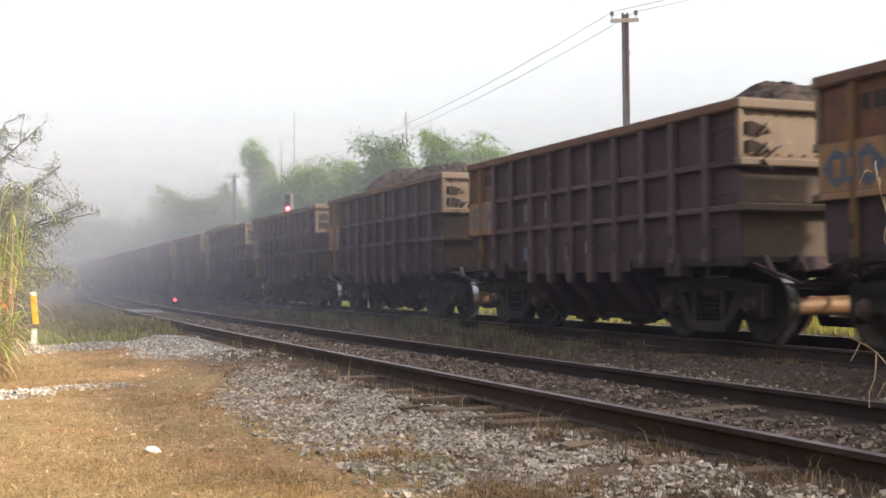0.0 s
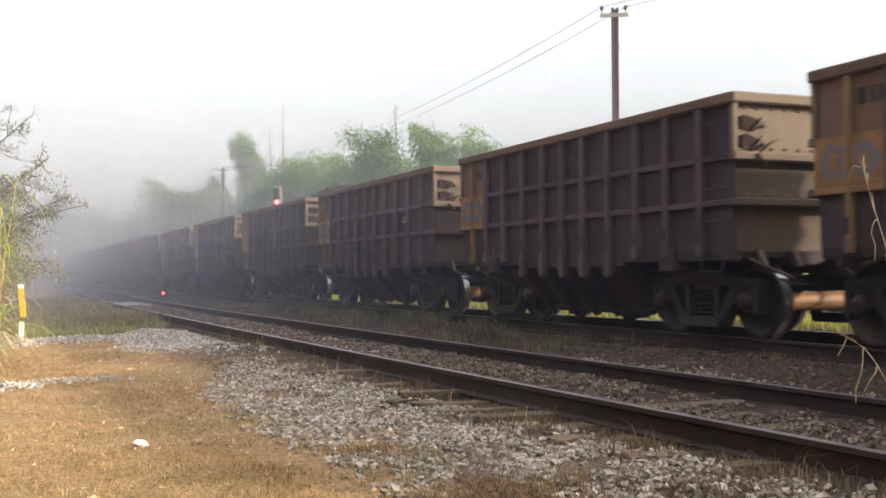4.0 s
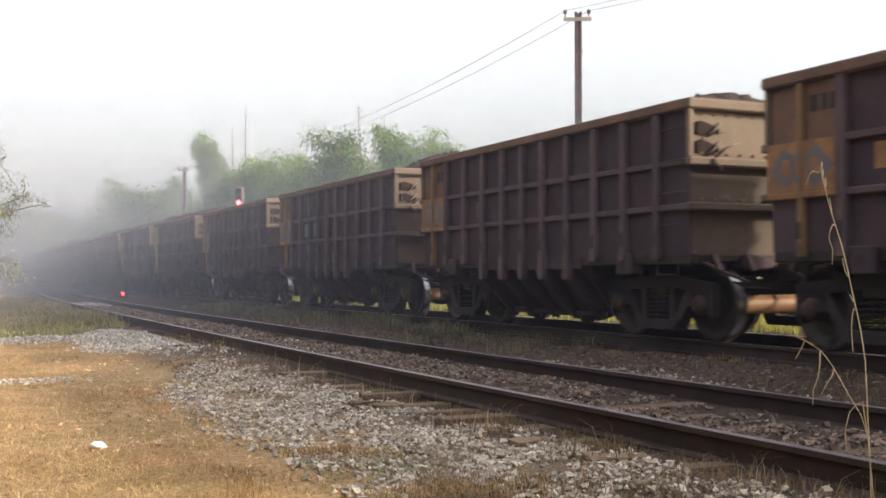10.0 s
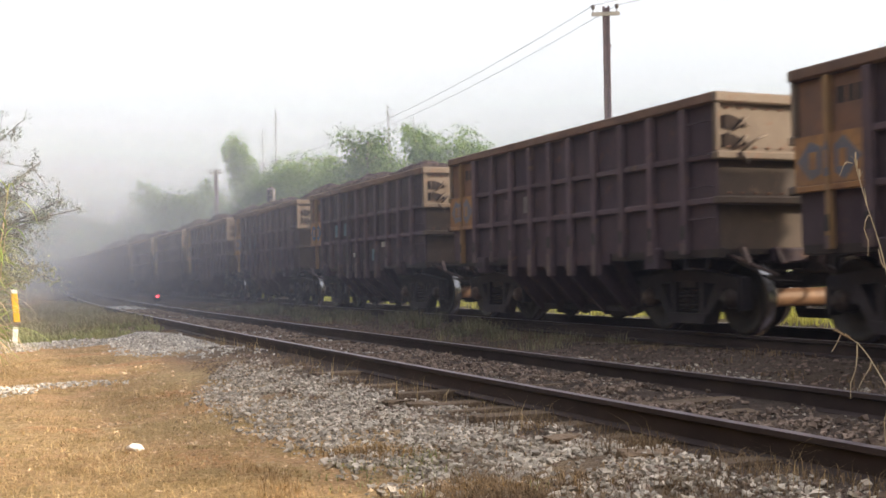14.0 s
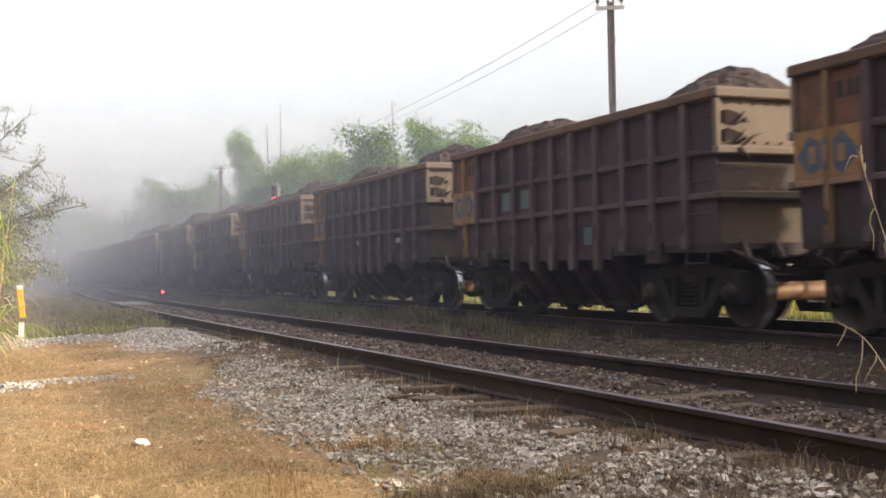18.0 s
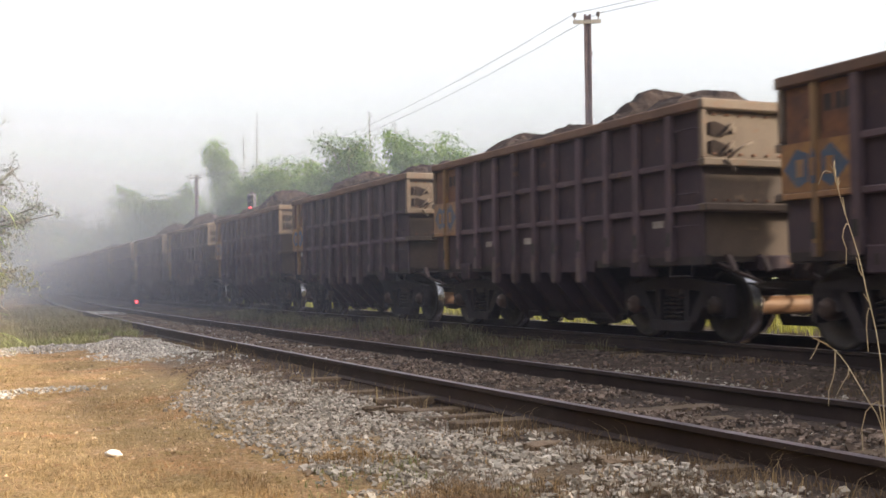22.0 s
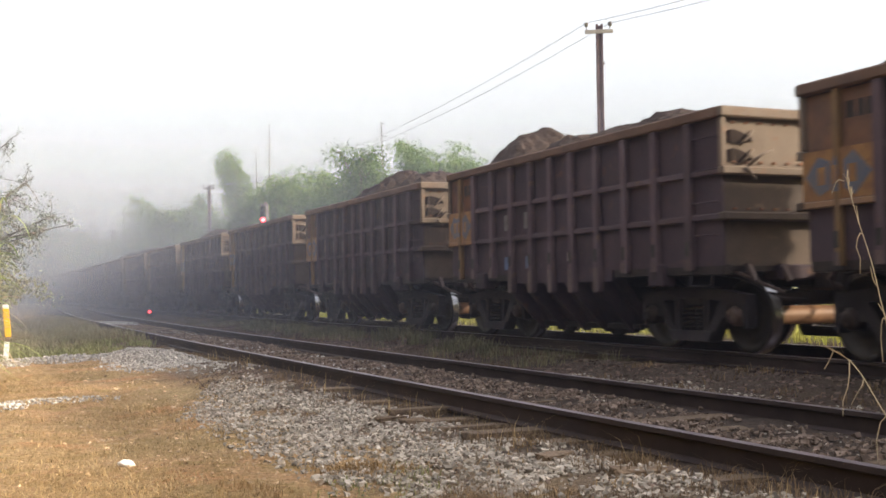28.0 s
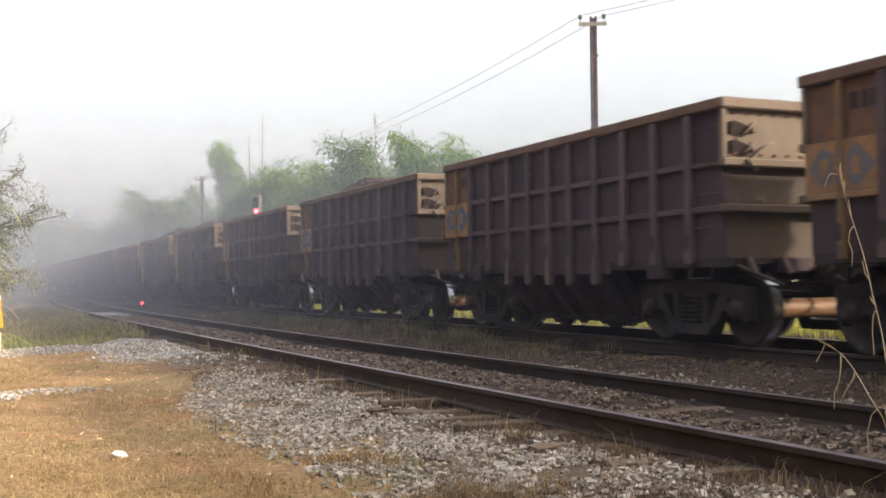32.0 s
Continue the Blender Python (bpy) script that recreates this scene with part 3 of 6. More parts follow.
def make_wagon():
    w = new("ore_wagon")
    w.empty_display_size = 0.3
    out = 0.012
    for sgn in (1, -1):
        # side sheet with raised ends and a deep middle
        bm = bmesh.new()
        prism(bm, [(-HX, Z_END), (-1.40, Z_END), (-1.40, 0.84), (1.40, 0.84), (1.40, Z_END), (HX, Z_END), (HX, Z_TOP - 0.05), (-HX, Z_TOP - 0.05)], sgn * (HY - 0.04), sgn * (HY - 0.075))
        part("side_sheet", bm, M_BODY, w)
        for i, x in enumerate(RIBS):
            bm = bmesh.new()
            lo = Z_MID if abs(x) < 1.4 else Z_END - 0.05
            wd = 0.035 if i == 0 else 0.060
            y0, y1 = sgn * (HY - 0.04), sgn * (HY + 0.045)
            box(bm, x - wd, x + wd, y0, y1, lo, Z_TOP - 0.12, 0.014)
            foot = 1.02 if lo < 0.8 else 1.06
            box(bm, x - wd + 0.004, x + wd - 0.004, y1, y1 + sgn * 0.006, lo + 0.004, foot, 0, 2)
            box(bm, x - 0.030, x + 0.030, y1, y1 + sgn * 0.004, 1.10, 1.26, 0, 1)
            if i not in (0,):
                # stiffening foot
                box(bm, x - wd - 0.008, x - wd, y0, sgn * (HY + 0.01), lo + 0.05, lo + 0.34)
                box(bm, x + wd, x + wd + 0.008, y0, sgn * (HY + 0.01), lo + 0.05, lo + 0.34)
            part("rib", bm, [M_CORNER if (i == 0) else M_RIB, M_SIGBLACK, M_FOOT], w, "tan and yellow streaked corner rib" if i == 0 else "")
            if abs(x) < 1.4:
                # gusset that runs in under the hopper from the foot of the rib
                bm = bmesh.new()
                prism(bm, [(sgn * 1.43, lo + 0.01), (sgn * 1.362, lo + 0.01), (sgn * 1.362, 1.02), (sgn * 0.78, 0.20), (sgn * 0.82, 0.16), (sgn * 0.88, 0.16)], x - 0.035, x + 0.035, axis="x")
                part("gusset", bm, M_BODY, w)
        bm = bmesh.new()
        prism(bm, [(sgn * 1.325, 1.08), (sgn * 1.36, 1.06), (sgn * 0.80, 0.24), (sgn * 0.76, 0.27)], -1.38, 1.38, axis="x")
        part("slope_sheet", bm, M_BODY, w)
        bm = bmesh.new()
        prism(bm, [(sgn * 1.355, 1.06), (sgn * 1.30, 1.06), (sgn * 0.72, 0.27), (sgn * 0.80, 0.17), (sgn * 1.355, 0.90)], 1.382, 1.40, axis="x")
        part("end_web", bm, M_BODY, w)
        bm = bmesh.new()
        box(bm, -1.30, 1.30, sgn * 0.80, sgn * 0.90, 0.20, 0.28, 0.012)
        part("door_bar", bm, M_BOGIE, w)
        for zb in (Z_B1, Z_B2):
            bm = bmesh.new()
            box(bm, -2.69, HX, sgn * (HY - 0.04), sgn * (HY + 0.018), zb - 0.035, zb + 0.035, 0.010)
            part("belt_rail", bm, M_RIB, w)
        bm = bmesh.new()
        box(bm, -HX - 0.03, HX + 0.03, sgn * (HY - 0.10), sgn * (HY + 0.05), Z_TOP - 0.12, Z_TOP, 0.018)
        part("top_rail", bm, M_CHORD, w)
        # underframe sill above the bogies
        for q in (1, -1):
            bm = bmesh.new()
            box(bm, q * 1.42, q * HX, sgn * (HY - 0.16), sgn * (HY - 0.045), Z_END - 0.10, Z_END + 0.02, 0.01)
            part("sill", bm, M_GREASE, w)
        for q in (1, -1):
            bm = bmesh.new()
            box(bm, q * 2.45 - 0.15, q * 2.45 + 0.15, sgn * (HY - 0.18), sgn * (HY + 0.03), 0.76, Z_END + 0.04, 0.015)
            box(bm, q * 2.45 - 0.03, q * 2.45 + 0.03, sgn * (HY + 0.03), sgn * (HY + 0.037), 0.84, 0.94, 0, 1)
            part("jacking_pad", bm, [M_BODY, M_GREASE], w)
        # rungs at the leading corner
        for k in range(4):
            for q in (1,):
                bm = bmesh.new()
                z = 2.40 - k * 0.36
                tube(bm, [(3.26, sgn * HY, z), (3.26, sgn * (HY + 0.05), z), (3.66, sgn * (HY + 0.05), z), (3.66, sgn * HY, z)], 0.009, 6)
                part("rung", bm, M_BODY, w)
        bm = bmesh.new()
        tube(bm, [(3.06, sgn * 1.33, 0.98), (3.06, sgn * 1.36, 0.76), (3.46, sgn * 1.36, 0.76), (3.46, sgn * 1.33, 0.98)], 0.016, 6)
        part("step_stirrup", bm, M_BOGIE, w)
        # corner plates: rust above, faded yellow with a blue device below
        bm = bmesh.new()
        panel_x(bm, -HX + 0.02, -3.26, sgn * (HY - 0.04), Z_B1 + 0.02, Z_TOP - 0.13, sgn * out)
        panel_x(bm, -3.18, -2.76, sgn * (HY - 0.04), Z_B1 + 0.02, Z_TOP - 0.13, sgn * out)
        cp = part("corner_plate", bm, M_RUST, w, "rust-red corner plate")
        for a, b in ((-3.13, -3.02), (-2.98, -2.90), (-2.87, -2.81)):
            bm = bmesh.new()
            panel_x(bm, a, b, sgn * (HY - 0.04 + out), 2.31, 2.47, sgn * 0.003)
            part("stencil_bar", bm, M_GREASE, cp, "dark worn stencil")
        bm = bmesh.new()
        panel_x(bm, -HX - 0.01, -2.76, sgn * (HY - 0.0), Z_B2 + 0.04, Z_B1 + 0.02, sgn * 0.02)
        plate = part("sign_plate", bm, M_YELLOW, w, "faded yellow plate with a blue geometric device")
        yd = sgn * (HY + 0.02)
        zc = (Z_B1 + Z_B2) / 2 + 0.02
        bm = bmesh.new()
        xm = -3.215
        prism(bm, [(xm - 0.42, zc), (xm - 0.24, zc + 0.19), (xm - 0.09, zc + 0.13), (xm - 0.09, zc - 0.13), (xm - 0.24, zc - 0.19)], yd, yd + sgn * 0.004)
        prism(bm, [(xm - 0.033, zc - 0.16), (xm - 0.033, zc + 0.10), (xm, zc + 0.18), (xm + 0.033, zc + 0.10), (xm + 0.033, zc - 0.16)], yd + sgn * 0.024, yd + sgn * 0.030)
        prism(bm, [(xm + 0.44, zc), (xm + 0.22, zc + 0.21), (xm + 0.09, zc + 0.13), (xm + 0.09, zc - 0.13), (xm + 0.22, zc - 0.21)], yd, yd + sgn * 0.004)
        part("device", bm, M_BLUE, plate)
        for x, pr in ((-0.20, 0.004), (0.0, 0.030), (0.20, 0.004)):
            bm = bmesh.new()
            hw = 0.050 if x else 0.020
            box(bm, xm + x - hw, xm + x + hw, yd + sgn * pr, yd + sgn * (pr + 0.004), zc - 0.085, zc + 0.085, 0)
            part("device_bar", bm, M_YELLOW, plate)
        bm = bmesh.new()
        box(bm, -HX, -2.74, sgn * (HY - 0.04), sgn * (HY + 0.03), Z_B2 - 0.03, Z_B2 + 0.035, 0.01)
        part("plate_rail", bm, M_YELLOW, w, "yellow rail under the corner plate")
    for q in (1, -1):
        # end in three sheets under two ledges
        bm = bmesh.new()
        box(bm, q * (HX - 0.035), q * HX, -HY + 0.075, HY - 0.075, Z_B1, Z_TOP - 0.03, 0.0)
        part("end_sheet", bm, M_END, w, "dusty ochre upper end sheet in a sunlit tone")
        bm = bmesh.new()
        box(bm, q * (HX - 0.065), q * (HX - 0.03), -HY + 0.075, HY - 0.075, Z_B2, Z_B1, 0.0)
        part("end_sheet", bm, M_ENDLOW, w, "middle end sheet in a darker brown for its shade")
        bm = bmesh.new()
        box(bm, q * (HX - 0.065), q * (HX - 0.03), -HY + 0.075, HY - 0.075, Z_END, Z_B2, 0.0)
        part("end_sheet", bm, M_ENDLOW, w, "lower end sheet in a darker brown for its shade")
        for zb, dp in ((Z_B1, 0.11), (Z_B2, 0.13)):
            bm = bmesh.new()
            box(bm, q * HX, q * (HX + dp), -HY - 0.02, HY + 0.02, zb - 0.045, zb + 0.045, 0.015)
            part("end_ledge", bm, M_END if zb == Z_B1 else M_ENDLOW, w)
        bm = bmesh.new()
        box(bm, q * (HX - 0.06), q * (HX + 0.10), -HY - 0.03, HY + 0.03, Z_TOP - 0.115, Z_TOP + 0.005, 0.018)
        part("end_top_rail", bm, M_END, w)
        for sgn in (1, -1):
            bm = bmesh.new()
            box(bm, q * HX, q * (HX + 0.07), sgn * (HY - 0.06), sgn * (HY + 0.01), Z_B1 + 0.045, Z_TOP - 0.115, 0.012)
            part("corner_post", bm, M_END, w)
        # sunlight through the gap between wagons, painted on as tan plates
        for pts in ([(1.30, Z_B2 - 0.06), (0.72, Z_B2 - 0.06), (0.86, 1.36), (0.66, 1.27), (0.80, 1.14), (0.62, 1.04), (1.30, 1.02)],
                    [(1.30, Z_B1 - 0.06), (1.02, Z_B1 - 0.06), (0.90, 1.88), (1.00, 1.76), (0.78, 1.66), (0.84, 1.58), (1.30, 1.58)]):
            bm = bmesh.new()
            prism(bm, pts, q * (HX - 0.03), q * (HX - 0.026), axis="x")
            part("worn_patch", bm, M_END, w, "patch of sunlight painted in tan")
        # rivets along the ledge
        bm = bmesh.new()
        for k in range(14):
            y = -1.2 + k * 2.4 / 13
            for z in (Z_B1 + 0.10, Z_TOP - 0.16, Z_B2 + 0.085):
                box(bm, q * HX, q * (HX + 0.02), y - 0.022, y + 0.022, z - 0.014, z + 0.014, 0.005)
        tagged(part("rivets", bm, M_RUST, w), kind="stuff")
        # two pointed clearing hatches and the brake rod at the road side
        for k, z in enumerate((2.40, 2.19)):
            bm = bmesh.new()
            s2 = -1
            prism(bm, [(s2 * 1.215, z + 0.085), (s2 * 1.225, z - 0.085), (s2 * 1.12, z - 0.080), (s2 * 1.00, z - 0.055), (s2 * 0.93, z - 0.030), (s2 * 0.97, z + 0.005), (s2 * 1.09, z + 0.055)], q * HX + q * 0.004, q * (HX + 0.016), axis="x")
            part("hatch", bm, M_HATCH, w, "dark pointed hatch")
            bm = bmesh.new()
            box(bm, q * (HX + 0.004), q * (HX + 0.05), s2 * 1.285, s2 * 1.250, z - 0.075, z + 0.065, 0.006)
            part("hatch_hinge", bm, M_HATCH, w)
            bm = bmesh.new()
            prism(bm, [(s2 * 0.985, z + 0.035), (s2 * 0.905, z + 0.030), (s2 * 0.915, z - 0.045), (s2 * 0.965, z - 0.035)], q * (HX + 0.018), q * (HX + 0.035), axis="x")
            part("hatch_latch", bm, M_END, w)
            bm = bmesh.new()
            tube(bm, [(q * (HX + 0.02), -0.95, z + 0.07), (q * (HX + 0.07), -1.04, z - 0.01), (q * (HX + 0.03), -1.13, z - 0.10)], 0.014, 6)
            part("hatch_bracket", bm, M_END, w)
        bm = bmesh.new()
        tube(bm, [(q * (HX + 0.02), -1.06, Z_B1 + 0.02), (q * (HX + 0.17), -0.98, Z_B1 + 0.15), (q * (HX + 0.17), -0.80, Z_B1 + 0.22)], 0.016, 6)
        tube(bm, [(q * (HX + 0.13), -1.12, Z_B1 + 0.03), (q * (HX + 0.15), -1.02, Z_B1 - 0.10)], 0.02, 6)
        part("hand_brake_rod", bm, M_END, w)
        # headstock, drawgear and hoses
        bm = bmesh.new()
        box(bm, q * (HX - 0.25), q * (HX + 0.04), -0.62, 0.62, Z_END - 0.16, Z_END + 0.01, 0.02)
        part("headstock", bm, M_BODY, w)
        bm = bmesh.new()
        tube(bm, [(q * (HX - 0.1), -1.15, Z_END - 0.05), (q * (HX + 0.14), -0.95, Z_END - 0.20), (q * (HX + 0.20), -0.70, Z_END - 0.30)], 0.022, 6)
        part("uncoupling_lever", bm, M_FOOT, w)
        for y in (-1.02, -0.55):
            bm = bmesh.new()
            prism(bm, [(q * (HX + 0.02), Z_END + 0.02), (q * (HX - 0.05), Z_END + 0.02), (q * (HX + 0.10), 0.80), (q * (HX + 0.14), 0.82)], y - 0.03, y + 0.03)
            part("end_strut", bm, M_FOOT, w)
        bm = bmesh.new()
        tube(bm, [(q * (HX - 0.55), -1.10, 0.90), (q * (HX - 0.15), -1.05, 0.86), (q * (HX + 0.20), -0.75, 0.62), (q * (HX + 0.36), -0.52, 0.60)], 0.018, 6)
        part("brake_pipe", bm, M_GREASE, w)
        bm = bmesh.new()
        box(bm, q * (HX - 0.3), q * (HX + 0.40), -0.11, 0.11, 0.70, 0.92, 0.03)
        box(bm, q * (HX + 0.36), q * (HX + 0.61), -0.17, 0.17, 0.66, 0.95, 0.05)
        part("coupler", bm, M_GREASE, w)
        bm = bmesh.new()
        tube(bm, [(q * (HX + 0.02), 0.35, 0.80), (q * (HX + 0.25), 0.36, 0.62), (q * (HX + 0.5), 0.25, 0.56), (q * (HX + 0.60), 0.12, 0.60)], 0.026, 6)
        part("brake_hose", bm, M_SIGBLACK, w)
        # hopper chutes between the bogies
        bm = bmesh.new()
        pts = [(q * 0.06, Z_MID + 0.05), (q * 1.40, Z_MID + 0.05), (q * 1.30, 0.62), (q * 0.98, 0.20), (q * 0.62, 0.20), (q * 0.10, 0.58)]
        prism(bm, pts, -0.72, 0.72)
        for v in bm.verts:
            if v.co.z < 0.3:
                v.co.y *= 0.62
        part("hopper", bm, M_GREASE, w)
        for sgn in (1, -1):
            bm = bmesh.new()
            prism(bm, [(q * 0.58, 0.30), (q * 1.02, 0.30), (q * 1.0, 0.15), (q * 0.60, 0.15)], sgn * 0.78, sgn * 0.84)
            part("hopper_door", bm, M_BOGIE, w)
        # bogie: two side frames, springs, bolster
        for sgn in (1, -1):
            bm = make_side_frame(sgn)
            bmesh.ops.translate(bm, verts=bm.verts, vec=(q * BOGIE, 0, 0))
            sf = part("side_frame", bm, M_BOGIE, w)
            bm = make_springs(sgn)
            bmesh.ops.translate(bm, verts=bm.verts, vec=(q * BOGIE, 0, 0))
            part("spring_set", bm, M_GREASE, sf)
        bm = bmesh.new()
        box(bm, q * BOGIE - 0.17, q * BOGIE + 0.17, -1.06, 1.06, 0.52, 0.70, 0.03)
        box(bm, q * BOGIE - 0.20, q * BOGIE + 0.20, -0.3, 0.3, 0.70, Z_END, 0.03)
        part("bolster", bm, M_GREASE, w)
        bm = bmesh.new()
        for x in (BOGIE - 0.26, BOGIE + 0.26):
            box(bm, q * x - 0.05, q * x + 0.05, -0.95, 0.95, 0.34, 0.46, 0.01)
        part("brake_beam", bm, M_GREASE, w)
    bm = bmesh.new()
    box(bm, -HX + 0.04, HX - 0.04, -HY + 0.08, HY - 0.08, Z_END - 0.06, Z_END + 0.02)
    box(bm, -HX, HX, -0.18, 0.18, 0.74, Z_END - 0.06, 0.02)
    part("floor_pan", bm, M_GREASE, w)
    bm = bmesh.new()
    tube(bm, [(1.35, -0.55, 0.62), (1.9, -0.55, 0.62)], 0.13, 14)
    part("brake_cylinder", bm, M_BOGIE, w)
    for x in AXLES:
        ws = make_wheelset()
        ws.parent = w
        ws.matrix_basis = pose(x, 0, WHEEL_R)
    return tagged(w, "dark rust-brown ribbed steel ore wagon coated in dust", "rail wagon", "wagons of the ore train")


def make_ore(name, seed, heaps, level=2.56):
    """A load: a grid that sags at the sheets, with heaps on it."""
    rng = np.random.default_rng(seed)
    nx, ny = 110, 38
    xs, ys = np.linspace(-HX + 0.05, HX - 0.05, nx), np.linspace(-HY + 0.085, HY - 0.085, ny)
    X, Y = np.meshgrid(xs, ys, indexing="ij")
    Zh = np.full(X.shape, level)
    for hx, crest, sp in heaps:
        crest -= 0.06 if crest > 3.2 else 0.0
        d = np.sqrt(((X - hx) / (0.92 * sp)) ** 2 + (Y / 1.3) ** 2)
        Zh = np.maximum(Zh, level + (crest - level) * np.clip(1 - (d * 1.05) ** 2.0, 0, 1))
    for i in range(11):
        a, b, p = rng.normal(0, 1.6 * 1.32 ** i, 3)
        Zh = Zh + 0.020 / 1.12 ** i * np.sin(a * X + b * Y + p * 9)
    for cx, cy, rd, up in zip(rng.uniform(-HX, HX, 170), rng.uniform(-HY, HY, 170), rng.uniform(0.10, 0.42, 170), rng.uniform(-0.028, 0.038, 170)):
        Zh = Zh + up * np.clip(1 - ((X - cx) ** 2 + (Y - cy) ** 2) / rd ** 2, 0, 1)
    Zh = Zh + rng.normal(0, 0.018, Zh.shape)
    edge = np.minimum((HX - 0.05 - np.abs(X)), (HY - 0.085 - np.abs(Y)))
    Zh = np.minimum(Zh, 2.62 + edge * 1.15)
    verts = np.stack([X, Y, Zh], -1).reshape(-1, 3)
    idx = np.arange(nx * ny).reshape(nx, ny)
    faces = np.stack([idx[:-1, :-1], idx[1:, :-1], idx[1:, 1:], idx[:-1, 1:]], -1).reshape(-1, 4)
    return raw("ore_load", verts.tolist(), faces.tolist(), M_ORE)


# heaps along each load: place, crest above the rail, spread
HEAPS = {-3: [], -2: [], -1: [(-2.8, 3.02, 1.0), (-1.0, 3.08, 1.3)], 0: [(2.7, 3.10, 1.1)], 1: [(-2.1, 3.47, 1.2), (0.5, 3.33, 1.8)], 2: [(0.5, 2.95, 1.0)],
         3: [(-1.5, 2.93, 0.8)], 4: [(2.8, 3.14, 0.9)], 5: [(2.6, 3.03, 0.8)], 6: [(2.85, 3.10, 0.9)], 7: [], 8: [(-3.3, 3.20, 0.8), (-1.96, 3.22, 1.1), (1.0, 3.08, 1.2)],
         9: [(-2.7, 3.26, 1.1), (2.15, 3.29, 1.2)], 10: [(-2.3, 3.22, 1.6), (2.1, 3.26, 1.75)], 11: [(-2.9, 3.18, 1.0), (-1.2, 3.06, 1.4), (1.15, 3.36, 0.48), (2.1, 3.15, 0.9)],
         12: [(-2.1, 3.33, 0.85), (-0.4, 3.08, 1.2), (2.0, 3.13, 1.5)], 13: [(-3.0, 3.24, 1.0), (0.08, 3.44, 0.8), (2.0, 3.12, 1.0)],
         14: [(-2.8, 3.47, 0.78), (-1.2, 3.12, 1.0), (-0.1, 3.12, 0.9), (1.1, 3.22, 1.0)], 15: [(-1.7, 3.18, 0.9), (-0.4, 3.40, 0.9), (1.3, 3.17, 1.0)], 16: [(-2.6, 2.93, 1.0)]}

proto = make_wagon()
wagons = {}
S_FIRST = (-3.332 - 4.585 + WAGON) / 2      # centre of wagon 0 at the start
for k in range(-3, 33):
    if k == -3:
        wagons[k] = proto
    else:
        wagons[k] = copy_thing(proto, Matrix())
    if k in HEAPS:
        hp = HEAPS[k]
    else:
        rr = random.Random(k)
        hp = [(rr.uniform(-2.5, 2.5), rr.uniform(2.95, 3.25), rr.uniform(0.9, 1.6)) for _ in range(rr.randint(0, 2))]
    ld = make_ore("ore_load", 40 + k, hp)
    ld.parent = wagons[k]
    ld["label"] = "dark brown damp iron ore heaped above the rim" if hp else "dark brown iron ore level with the rim"

